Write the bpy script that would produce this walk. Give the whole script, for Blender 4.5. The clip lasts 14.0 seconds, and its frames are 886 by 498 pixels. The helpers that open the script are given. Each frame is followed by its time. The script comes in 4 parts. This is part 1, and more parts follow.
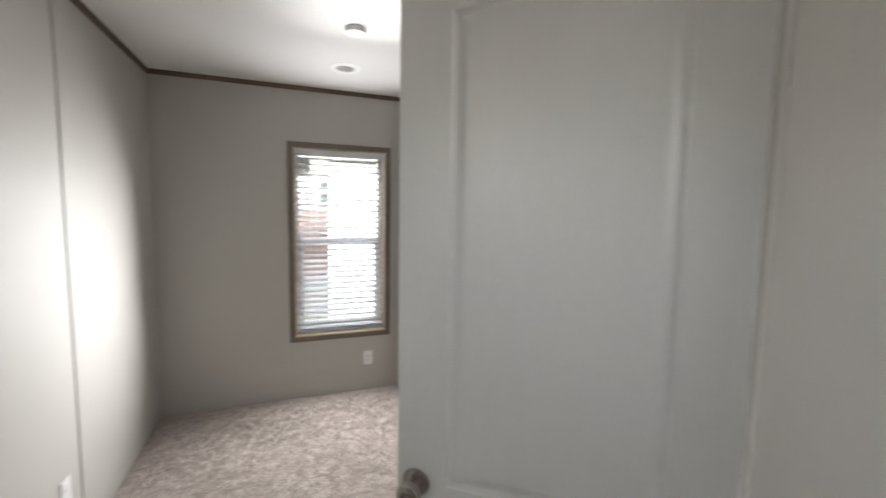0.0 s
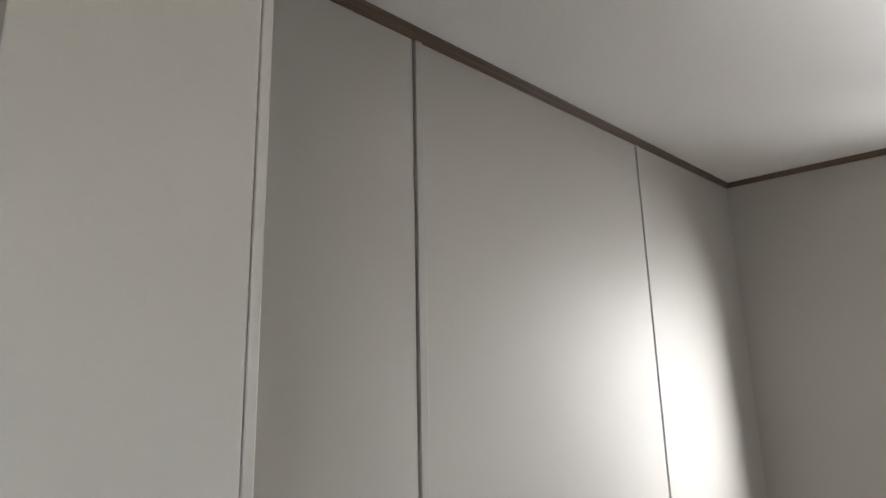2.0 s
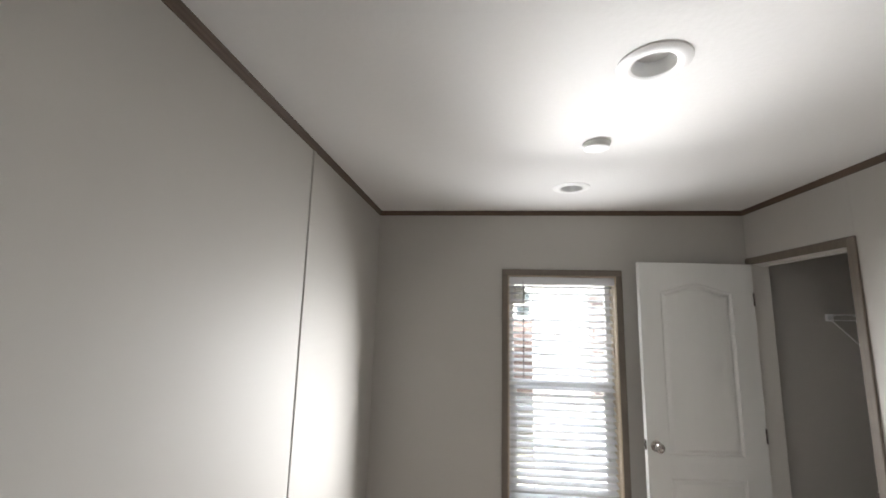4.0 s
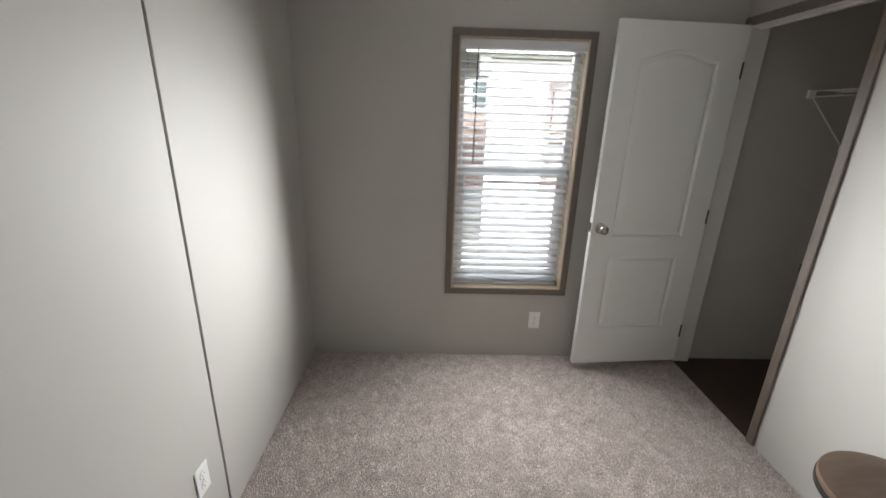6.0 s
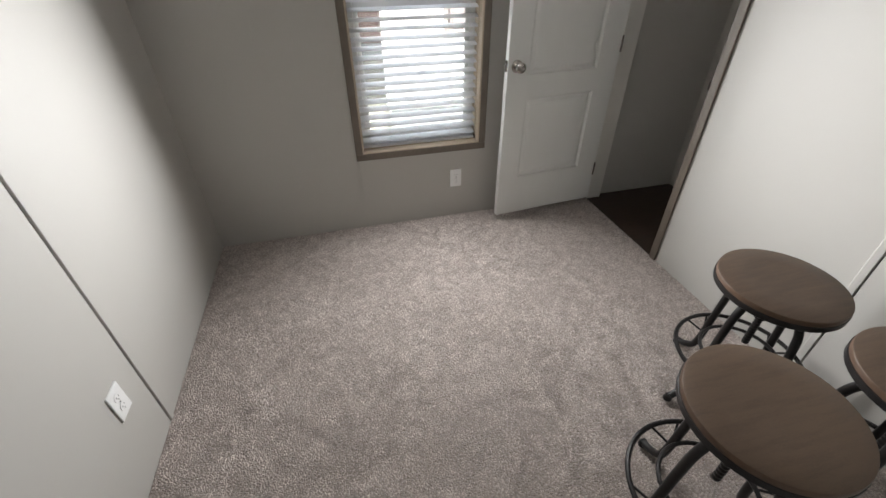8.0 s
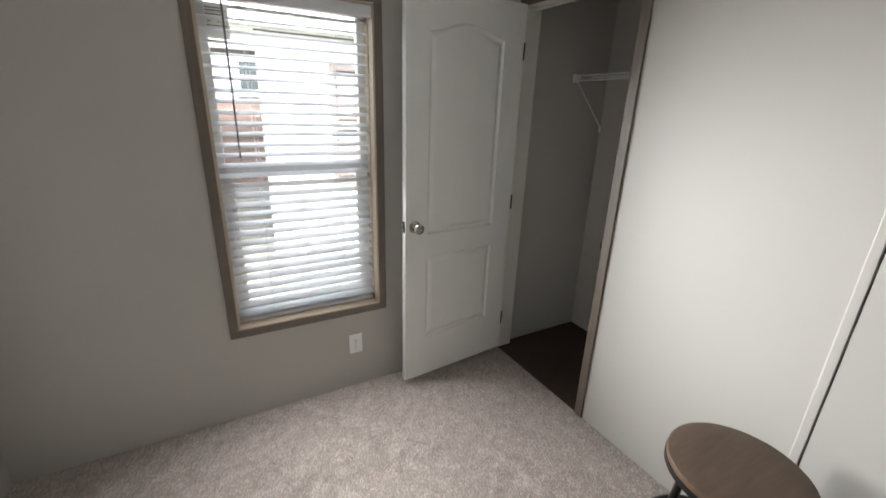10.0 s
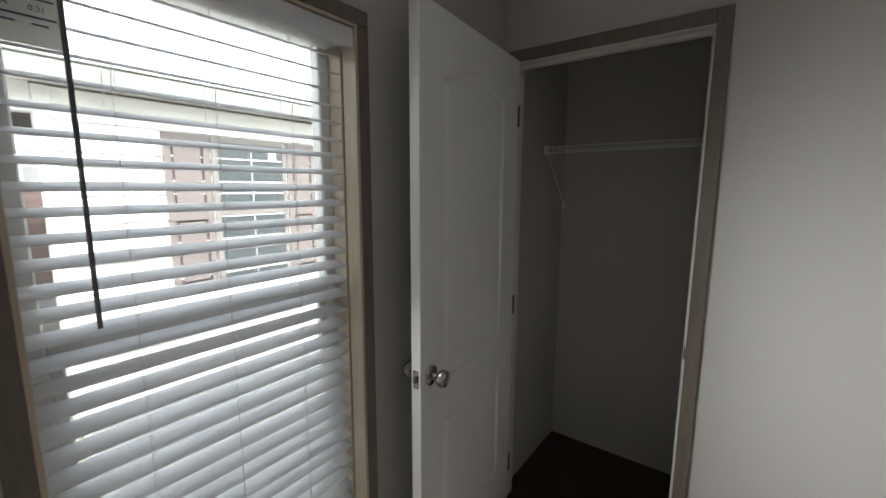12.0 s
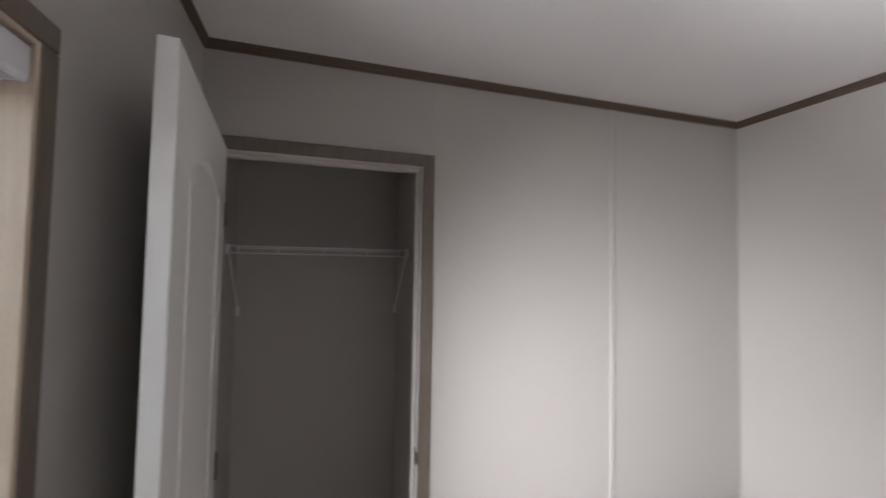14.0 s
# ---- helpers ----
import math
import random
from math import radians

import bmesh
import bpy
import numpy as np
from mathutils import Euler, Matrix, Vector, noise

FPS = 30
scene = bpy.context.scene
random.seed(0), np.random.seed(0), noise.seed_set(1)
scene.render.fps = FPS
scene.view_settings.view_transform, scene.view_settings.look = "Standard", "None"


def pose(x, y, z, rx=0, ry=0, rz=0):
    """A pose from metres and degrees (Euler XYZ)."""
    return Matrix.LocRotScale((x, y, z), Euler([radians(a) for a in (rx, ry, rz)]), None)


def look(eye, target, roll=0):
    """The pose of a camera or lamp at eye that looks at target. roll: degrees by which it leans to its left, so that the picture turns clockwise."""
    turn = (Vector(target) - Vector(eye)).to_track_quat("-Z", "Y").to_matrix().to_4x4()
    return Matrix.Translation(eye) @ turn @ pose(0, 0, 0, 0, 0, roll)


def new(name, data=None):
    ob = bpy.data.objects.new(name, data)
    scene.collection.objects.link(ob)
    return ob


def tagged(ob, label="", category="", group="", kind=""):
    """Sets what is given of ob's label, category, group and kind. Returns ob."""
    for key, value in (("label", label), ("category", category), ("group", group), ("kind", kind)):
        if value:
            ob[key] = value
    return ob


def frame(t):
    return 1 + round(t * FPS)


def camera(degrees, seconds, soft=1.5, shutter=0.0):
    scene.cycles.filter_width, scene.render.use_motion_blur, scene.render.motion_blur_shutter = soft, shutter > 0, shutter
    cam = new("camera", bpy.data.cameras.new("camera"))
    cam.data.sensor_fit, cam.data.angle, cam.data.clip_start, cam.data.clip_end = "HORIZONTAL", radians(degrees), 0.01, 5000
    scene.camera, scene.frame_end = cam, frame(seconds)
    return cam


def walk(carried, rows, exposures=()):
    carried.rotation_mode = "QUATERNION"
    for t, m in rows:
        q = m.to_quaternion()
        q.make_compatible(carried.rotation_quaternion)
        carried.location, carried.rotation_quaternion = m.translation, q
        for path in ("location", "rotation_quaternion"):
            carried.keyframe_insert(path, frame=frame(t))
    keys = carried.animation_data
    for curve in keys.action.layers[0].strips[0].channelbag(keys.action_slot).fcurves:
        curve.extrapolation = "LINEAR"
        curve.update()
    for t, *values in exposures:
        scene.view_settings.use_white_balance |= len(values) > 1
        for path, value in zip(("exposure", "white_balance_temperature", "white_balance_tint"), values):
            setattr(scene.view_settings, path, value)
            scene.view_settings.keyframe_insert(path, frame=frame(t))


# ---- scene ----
cam = camera(94.4, 14.0, soft=1.5, shutter=0.3)
PATH = [
    (0, (0.872, -3.323, 1.485), (1.572, -1.458, 1.307), 0.9),
    (0.2, (0.884, -3.244, 1.524), (1.279, -1.295, 1.308), 1.0),
    (0.5, (0.942, -3.131, 1.506), (0.839, -1.146, 1.280), 0.2),
    (0.7, (0.957, -3.072, 1.544), (0.570, -1.125, 1.301), -0.4),
    (0.9, (0.915, -3.017, 1.547), (0.345, -1.112, 1.336), -1.2),
    (1, (0.894, -2.997, 1.549), (0.242, -1.115, 1.364), -1.2),
    (1.5, (0.808, -2.982, 1.616), (-0.271, -1.299, 1.661), -1.2),
    (1.8, (0.816, -2.977, 1.637), (-0.616, -1.600, 1.872), -1.0),
    (2, (0.822, -2.974, 1.651), (-0.717, -1.731, 1.950), -1.4),
    (2.2, (0.827, -2.970, 1.664), (-0.700, -1.724, 2.007), -1.0),
    (2.5, (0.835, -2.965, 1.685), (-0.581, -1.611, 2.086), 1.1),
    (3, (0.828, -2.942, 1.685), (-0.240, -1.311, 2.130), 2.7),
    (3.5, (0.740, -2.863, 1.689), (0.217, -0.973, 2.078), 1.6),
    (3.7, (0.732, -2.845, 1.687), (0.406, -0.907, 2.059), 1.5),
    (5.8, (0.784, -2.459, 1.582), (0.830, -0.536, 1.035), 1.8),
    (6, (0.794, -2.435, 1.562), (0.836, -0.537, 0.933), 1.7),
    (6.5, (0.819, -2.370, 1.534), (0.972, -0.546, 0.729), 1.0),
    (7, (0.823, -2.317, 1.481), (1.086, -0.654, 0.401), -0.8),
    (7.2, (0.809, -2.310, 1.443), (1.092, -0.725, 0.257), -0.8),
    (9.3, (0.796, -2.244, 1.474), (1.505, -0.679, 0.450), 2.6),
    (9.5, (0.821, -2.188, 1.477), (1.603, -0.578, 0.586), 2.3),
    (10, (0.900, -1.963, 1.532), (1.828, -0.317, 0.879), 1.9),
    (10.5, (0.813, -1.716, 1.512), (1.960, -0.154, 1.016), 2.3),
    (11, (0.779, -1.483, 1.518), (2.127, -0.066, 1.100), 1.5),
    (11.5, (0.849, -1.163, 1.527), (2.297, 0.168, 1.163), 0.2),
    (12, (0.819, -0.898, 1.528), (2.397, 0.295, 1.232), 0.2),
    (12.5, (0.811, -0.697, 1.567), (2.631, 0.104, 1.356), 0.4),
    (13, (0.901, -0.546, 1.558), (2.839, -0.066, 1.429), -1.2),
    (13.5, (0.955, -0.423, 1.633), (2.954, -0.425, 1.554), -1.0),
    (14, (0.930, -0.375, 1.664), (2.840, -0.962, 1.747), 1.0),
]
EXPOSURES = [
    # seconds, stops, kelvin, tint
    (0, 3.82, 6550, 11), (3.5, 3.85, 6550, 11), (6, 3.5, 6500, 10), (7, 3.45, 6500, 10), (9.5, 3.55, 6500, 10), (10.5, 3.55, 6500, 10), (11, 3.35, 6500, 10),
    (11.5, 2.85, 6500, 9), (12, 2.6, 6500, 9), (12.5, 2.2, 6500, 8.5), (13.0, 2.3, 6500, 8.5), (13.5, 2.6, 6450, 12), (14, 3.4, 6400, 18),
]
walk(cam, [(t, look(eye, target, roll)) for t, eye, target, roll in PATH], EXPOSURES)

# ---- world, sun ----
SUN_EL, SUN_AZ = 52.0, 200.0  # degrees; azimuth clockwise from north (+y)
world = bpy.data.worlds.new("sky_world")
world.use_nodes = True
scene.world = world
wn = world.node_tree.nodes
sky = wn.new("ShaderNodeTexSky")
sky.sky_type = "NISHITA"
sky.sun_disc = False
sky.sun_elevation = radians(SUN_EL)
sky.sun_rotation = radians(SUN_AZ)
sky.dust_density = 3.0
sky.air_density = 1.0
haze = wn.new("ShaderNodeHueSaturation")  # thin white overcast
haze.inputs["Saturation"].default_value = 0.25
haze.inputs["Value"].default_value = 1.1
world.node_tree.links.new(sky.outputs[0], haze.inputs["Color"])
world.node_tree.links.new(haze.outputs[0], wn["Background"].inputs[0])
wn["Background"].inputs[1].default_value = 0.15
sun = new("sun", bpy.data.lights.new("sun", "SUN"))
sun.data.energy = 1.1
sun.data.angle = radians(14.0)
sun.data.color = (1.0, 0.95, 0.88)
_az, _el = radians(SUN_AZ), radians(SUN_EL)
sun.matrix_basis = look((0, 0, 0), (-math.sin(_az) * math.cos(_el), -math.cos(_az) * math.cos(_el), -math.sin(_el)))
sun.location = (0, -6, 8)


def window_fill(name, place, aim, size, energy, spread):
    """Fill lamp added in front of the blind, in place of daylight: place and aim in metres, spread in degrees."""
    lamp = new(name, bpy.data.lights.new(name, "AREA"))
    lamp.data.shape = "RECTANGLE"
    lamp.data.size, lamp.data.size_y = size
    lamp.data.energy = energy
    lamp.data.spread = radians(spread)
    lamp.data.color = (0.985, 0.99, 1.0)
    lamp.matrix_basis = look(place, Vector(place) + Vector(aim))
    return lamp


def aim(azimuth, elevation):
    """Way out of the window: degrees west of straight in, degrees up."""
    a, e = radians(azimuth), radians(elevation)
    return (-math.sin(a) * math.cos(e), -math.cos(a) * math.cos(e), math.sin(e))


# added fill lamps on the room side of the slats, aimed clear of the camera
window_fill("window_fill_west", (0.945, -0.075, 1.15), aim(40, -6), (0.08, 1.15), 0.72, 78)
window_fill("window_fill_east", (1.30, -0.085, 1.15), aim(-32, -5), (0.09, 1.15), 0.82, 66)
window_fill("window_fill_down", (1.256, -0.06, 1.36), aim(0, -50), (0.6, 0.09), 0.92, 96)
window_fill("window_fill_up", (1.256, -0.06, 1.5), aim(0, 50), (0.6, 0.07), 0.19, 88)
window_fill("window_fill_far", (1.256, -0.06, 1.62), aim(0, 23), (0.6, 0.07), 0.2, 38)


# ---- materials ----
def material(name, col, rough=0.5, metal=0.0, vary=0.06, scale=6.0, fine=120.0, bump=0.02, stretch=(1, 1, 1), rand=0.0, spec=0.5, sheen=0.0, depth=0.002, coat=0.0):
    """Base colour with variation at two scales, roughness variation and fine relief."""
    m = bpy.data.materials.new(name)
    m.use_nodes = True
    nt = m.node_tree
    n, L = nt.nodes, nt.links
    p = n["Principled BSDF"]
    p.inputs["Metallic"].default_value = metal
    p.inputs["Specular IOR Level"].default_value = spec
    p.inputs["Sheen Weight"].default_value = sheen
    p.inputs["Coat Weight"].default_value = coat
    tc = n.new("ShaderNodeTexCoord")
    mp = n.new("ShaderNodeMapping")
    mp.inputs["Scale"].default_value = stretch
    L.new(tc.outputs["Object"], mp.inputs[0])
    big = n.new("ShaderNodeTexNoise")
    big.inputs["Scale"].default_value = scale
    big.inputs["Detail"].default_value = 4
    small = n.new("ShaderNodeTexNoise")
    small.inputs["Scale"].default_value = fine
    small.inputs["Detail"].default_value = 3
    L.new(mp.outputs[0], big.inputs["Vector"])
    L.new(mp.outputs[0], small.inputs["Vector"])
    add = n.new("ShaderNodeMath")
    add.operation = "MULTIPLY_ADD"
    add.inputs[1].default_value = 0.6
    L.new(big.outputs[0], add.inputs[0])
    mul = n.new("ShaderNodeMath")
    mul.operation = "MULTIPLY"
    mul.inputs[1].default_value = 0.4
    L.new(small.outputs[0], mul.inputs[0])
    L.new(mul.outputs[0], add.inputs[2])
    last = add.outputs[0]
    if rand:
        oi = n.new("ShaderNodeObjectInfo")
        a2 = n.new("ShaderNodeMath")
        a2.operation = "MULTIPLY_ADD"
        a2.inputs[1].default_value = rand
        L.new(oi.outputs["Random"], a2.inputs[0])
        L.new(last, a2.inputs[2])
        sub = n.new("ShaderNodeMath")
        sub.operation = "SUBTRACT"
        sub.inputs[1].default_value = rand / 2
        L.new(a2.outputs[0], sub.inputs[0])
        last = sub.outputs[0]
    ramp = n.new("ShaderNodeValToRGB")
    ramp.color_ramp.elements[0].position = 0.25
    ramp.color_ramp.elements[1].position = 0.75
    ramp.color_ramp.elements[0].color = (*[max(0, c * (1 - vary)) for c in col], 1)
    ramp.color_ramp.elements[1].color = (*[min(1, c * (1 + vary)) for c in col], 1)
    L.new(last, ramp.inputs[0])
    L.new(ramp.outputs[0], p.inputs["Base Color"])
    mr = n.new("ShaderNodeMapRange")
    mr.inputs["To Min"].default_value = max(0.02, rough - 0.06)
    mr.inputs["To Max"].default_value = min(1, rough + 0.06)
    L.new(big.outputs[0], mr.inputs[0])
    L.new(mr.outputs[0], p.inputs["Roughness"])
    if bump:
        b = n.new("ShaderNodeBump")
        b.inputs["Strength"].default_value = min(1.0, bump)
        b.inputs["Distance"].default_value = depth
        L.new(small.outputs[0], b.inputs["Height"])
        L.new(b.outputs[0], p.inputs["Normal"])
    return m


def panel_material(name, col):
    """Vinyl-faced wall board: satin, faint linen grain and slow waves that break up reflections."""
    m = material(name, col, rough=0.56, spec=0.4, vary=0.035, scale=1.6, fine=420, bump=0.12, stretch=(1, 1, 1), rand=0.15, depth=0.0006)
    nt = m.node_tree
    n, L = nt.nodes, nt.links
    tc = n.new("ShaderNodeTexCoord")
    mp = n.new("ShaderNodeMapping")
    mp.inputs["Scale"].default_value = (1.2, 1.2, 16)
    L.new(tc.outputs["Object"], mp.inputs[0])
    w = n.new("ShaderNodeTexNoise")
    w.inputs["Scale"].default_value = 1.0
    w.inputs["Detail"].default_value = 2
    L.new(mp.outputs[0], w.inputs["Vector"])
    b = n.new("ShaderNodeBump")
    b.inputs["Strength"].default_value = 0.25
    b.inputs["Distance"].default_value = 0.004
    L.new(w.outputs[0], b.inputs["Height"])
    prev = [x for x in n if x.type == "BUMP" and x != b][0]
    L.new(prev.outputs[0], b.inputs["Normal"])
    L.new(b.outputs[0], n["Principled BSDF"].inputs["Normal"])
    return m


def wood_material(name, dark, light, rough, stretch, scale=9.0, rand=0.0, coat=0.0):
    m = material(name, light, rough=rough, vary=0.1, scale=scale, fine=90, bump=0.15, stretch=stretch, rand=rand, depth=0.0008, coat=coat)
    nt = m.node_tree
    n, L = nt.nodes, nt.links
    ramp = [x for x in n if x.type == "VALTORGB"][0]
    ramp.color_ramp.elements[0].color = (*dark, 1)
    ramp.color_ramp.elements[1].color = (*light, 1)
    ramp.color_ramp.elements[0].position = 0.3
    ramp.color_ramp.elements[1].position = 0.68
    return m


def glass_material(name, tint=(0.93, 0.96, 0.95)):
    m = bpy.data.materials.new(name)
    m.use_nodes = True
    nt = m.node_tree
    n, L = nt.nodes, nt.links
    n.remove(n["Principled BSDF"])
    t = n.new("ShaderNodeBsdfTransparent")
    t.inputs[0].default_value = (*tint, 1)
    g = n.new("ShaderNodeBsdfGlossy")
    g.inputs["Roughness"].default_value = 0.02
    lw = n.new("ShaderNodeLayerWeight")
    lw.inputs[0].default_value = 0.5
    pw = n.new("ShaderNodeMath")
    pw.operation = "POWER"
    pw.inputs[1].default_value = 5.0
    L.new(lw.outputs["Facing"], pw.inputs[0])
    f = n.new("ShaderNodeMath")
    f.operation = "MULTIPLY_ADD"
    f.inputs[1].default_value = 0.9
    f.inputs[2].default_value = 0.04
    L.new(pw.outputs[0], f.inputs[0])
    mx = n.new("ShaderNodeMixShader")
    L.new(f.outputs[0], mx.inputs[0])
    L.new(t.outputs[0], mx.inputs[1])
    L.new(g.outputs[0], mx.inputs[2])
    L.new(mx.outputs[0], n["Material Output"].inputs[0])
    return m


def slat_material(name, col):
    """White vinyl slat: satin, lets a little light through."""
    m = material(name, col, rough=0.4, vary=0.04, scale=5, fine=200, bump=0.1, stretch=(1, 12, 12), rand=0.15, depth=0.0005)
    nt = m.node_tree
    n, L = nt.nodes, nt.links
    p = n["Principled BSDF"]
    tr = n.new("ShaderNodeBsdfTranslucent")
    tr.inputs[0].default_value = (0.85, 0.86, 0.9, 1)
    mx = n.new("ShaderNodeMixShader")
    mx.inputs[0].default_value = 0.34
    L.new(p.outputs[0], mx.inputs[1])
    L.new(tr.outputs[0], mx.inputs[2])
    L.new(mx.outputs[0], n["Material Output"].inputs[0])
    return m


def pile_material(name, dark, light):
    """Carpet tufts: heathered colour, tuft by tuft, with slow patches of nap."""
    m = material(name, light, rough=0.95, vary=0.2, scale=16.0, fine=70, bump=0, spec=0.1, sheen=0.25)
    nt = m.node_tree
    n, L = nt.nodes, nt.links
    geo = n.new("ShaderNodeNewGeometry")
    ramp = [x for x in n if x.type == "VALTORGB"][0]
    a = [x for x in n if x.type == "MATH" and x.operation == "MULTIPLY_ADD"][0]
    mix = n.new("ShaderNodeMath")
    mix.operation = "MULTIPLY_ADD"
    mix.inputs[1].default_value = 0.4
    sc = n.new("ShaderNodeMath")
    sc.operation = "MULTIPLY"
    sc.inputs[1].default_value = 1.0
    L.new(a.outputs[0], sc.inputs[0])
    L.new(geo.outputs["Random Per Island"], mix.inputs[0])
    L.new(sc.outputs[0], mix.inputs[2])
    L.new(mix.outputs[0], ramp.inputs[0])
    ramp.color_ramp.elements[0].position = 0.45
    ramp.color_ramp.elements[1].position = 0.95
    ramp.color_ramp.elements[0].color = (*dark, 1)
    ramp.color_ramp.elements[1].color = (*light, 1)
    return m


M_PANEL = panel_material("vinyl_wall_panel", (0.47, 0.455, 0.425))
M_STUD = material("stud_backing", (0.05, 0.045, 0.04), rough=0.9)
M_CEIL = material("ceiling_paint", (0.82, 0.813, 0.8), rough=0.75, vary=0.02, scale=1.5, fine=55, bump=0.35, depth=0.0025)
M_CROWN = wood_material("brown_moulding", (0.075, 0.047, 0.03), (0.125, 0.083, 0.055), 0.5, (1, 1, 14), 6)
M_TAUPE = wood_material("taupe_casing", (0.12, 0.097, 0.076), (0.175, 0.145, 0.117), 0.45, (10, 10, 1.2), 7)
M_CREAM = wood_material("cream_reveal", (0.42, 0.34, 0.25), (0.55, 0.46, 0.36), 0.45, (12, 12, 1.0), 6)
M_WHITE = material("white_door_paint", (0.74, 0.74, 0.72), rough=0.38, vary=0.02, scale=3, fine=260, bump=0.12, stretch=(6, 6, 1), depth=0.0006)
M_JAMB = material("jamb_paint", (0.72, 0.70, 0.66), rough=0.42, vary=0.025, scale=3, fine=200, bump=0.08)
M_VINYL = material("white_vinyl", (0.78, 0.78, 0.77), rough=0.35, vary=0.02, scale=5, bump=0.02)
M_FIXTURE = material("white_fixture_plastic", (0.9, 0.9, 0.89), rough=0.4, vary=0.015, bump=0)
M_SLAT = slat_material("blind_slat", (0.84, 0.84, 0.85))
M_CORD = material("blind_cord", (0.75, 0.75, 0.74), rough=0.8)
M_WAND = material("grey_wand", (0.12, 0.12, 0.125), rough=0.25, vary=0.05, bump=0)
M_GLASS = glass_material("window_glass")
M_NICKEL = material("satin_nickel", (0.42, 0.39, 0.36), rough=0.22, metal=1.0, vary=0.08, scale=20, bump=0.02)
M_BRONZE = material("dark_hinge", (0.12, 0.105, 0.095), rough=0.4, metal=0.8)
M_PLATE = material("outlet_plastic", (0.8, 0.8, 0.79), rough=0.3, vary=0.015, bump=0)
M_SLOT = material("dark_slot", (0.02, 0.02, 0.02), rough=0.8, bump=0)
M_CARPET = material("carpet_base", (0.38, 0.335, 0.305), rough=0.95, vary=0.2, scale=5, fine=160, bump=0.6, spec=0.1, depth=0.004)
M_PILE = pile_material("carpet_tufts", (0.34, 0.29, 0.262), (0.68, 0.605, 0.56))
M_CLOSETFLOOR = wood_material("dark_closet_floor", (0.022, 0.014, 0.01), (0.06, 0.037, 0.025), 0.55, (2, 12, 2), 5)
M_WIRE = material("white_coated_wire", (0.75, 0.75, 0.74), rough=0.35, vary=0.02, bump=0)
M_SEAT = wood_material("brown_seat_wood", (0.062, 0.039, 0.025), (0.115, 0.073, 0.046), 0.55, (1.5, 12, 4), 6, rand=0.25)
M_EDGE = wood_material("worn_wood_edge", (0.07, 0.04, 0.024), (0.12, 0.07, 0.042), 0.45, (8, 8, 20), 6)
M_IRON = material("black_iron", (0.028, 0.026, 0.026), rough=0.35, metal=0.6, vary=0.3, scale=14, fine=160, bump=0.15)
M_STICK = material("paper_label", (0.75, 0.74, 0.68), rough=0.6, bump=0)
M_INK = material("label_ink", (0.08, 0.08, 0.085), rough=0.7, bump=0)
M_SIDING = material("white_siding", (0.8, 0.8, 0.78), rough=0.6, vary=0.03, scale=2, fine=60, bump=0.1, stretch=(1, 6, 6))
M_SHUTTER = material("taupe_shutter", (0.175, 0.145, 0.142), rough=0.55, vary=0.06, scale=4, fine=90, bump=0.1)
M_FASCIA = material("grey_gutter", (0.48, 0.48, 0.48), rough=0.45, vary=0.04)
M_GUTTER = material("grey_green_gutter", (0.24, 0.25, 0.23), rough=0.45, vary=0.05)
M_ROOF = material("grey_shingle_roof", (0.12, 0.115, 0.11), rough=0.9, vary=0.25, scale=8, fine=40, bump=0.5)
M_BRICKRED = material("red_brown_siding", (0.2, 0.14, 0.13), rough=0.75, vary=0.12, scale=3, fine=60, bump=0.2)
M_GREYWALL = material("grey_gable", (0.3, 0.3, 0.31), rough=0.8, vary=0.06)
M_TANFRAME = material("tan_window_frame", (0.2, 0.18, 0.17), rough=0.5, vary=0.05, bump=0)
M_GROOVE_SHADE = material("shutter_groove_shade", (0.035, 0.028, 0.028), rough=0.8, vary=0.1, bump=0)
M_DARKPANE = material("dark_pane", (0.06, 0.07, 0.076), rough=0.06, vary=0.1, bump=0)
M_GROUND = material("pale_gravel_ground", (0.3, 0.28, 0.25), rough=0.95, vary=0.25, scale=1.2, fine=30, bump=0.6, depth=0.02)
M_LENS = material("frosted_lens", (0.72, 0.72, 0.72), rough=0.3, vary=0.02, bump=0)


# ---- mesh helpers ----
def link(name, bm, mat, parent=None, label="", smooth=False):
    me = bpy.data.meshes.new(name)
    bm.normal_update()
    bm.to_mesh(me)
    bm.free()
    me.materials.append(mat)
    if smooth:
        for p in me.polygons:
            p.use_smooth = True
        try:
            me.set_sharp_from_angle(angle=radians(40))
        except AttributeError:
            pass
    ob = new(name, me)
    if parent is not None:
        ob.parent = parent
    if label:
        ob["label"] = label
    return ob


def part(name, bm, mat, parent, label="", smooth=False):
    return link(name, bm, mat, parent, label, smooth)


def thing(name, place, label, category, group="", kind=""):
    ob = new(name)
    ob.empty_display_size = 0.05
    ob.matrix_basis = place
    return tagged(ob, label, category, group, kind)


def cuboid(a, b, bevel=0.0, bm=None, seg=1):
    own = bm is None
    tmp = bmesh.new()
    bmesh.ops.create_cube(tmp, size=1)
    for v in tmp.verts:
        v.co = Vector([(a[i] + b[i]) / 2 + v.co[i] * (b[i] - a[i]) for i in range(3)])
    if bevel:
        bmesh.ops.bevel(tmp, geom=tmp.edges[:], offset=bevel, segments=seg, profile=0.6, affect="EDGES")
    if own:
        return tmp
    return merge(bm, tmp)


def merge(bm, tmp, m=None):
    if m is not None:
        bmesh.ops.transform(tmp, matrix=m, verts=tmp.verts)
    me = bpy.data.meshes.new("tmp")
    tmp.to_mesh(me)
    tmp.free()
    bm.from_mesh(me)
    bpy.data.meshes.remove(me)
    return bm


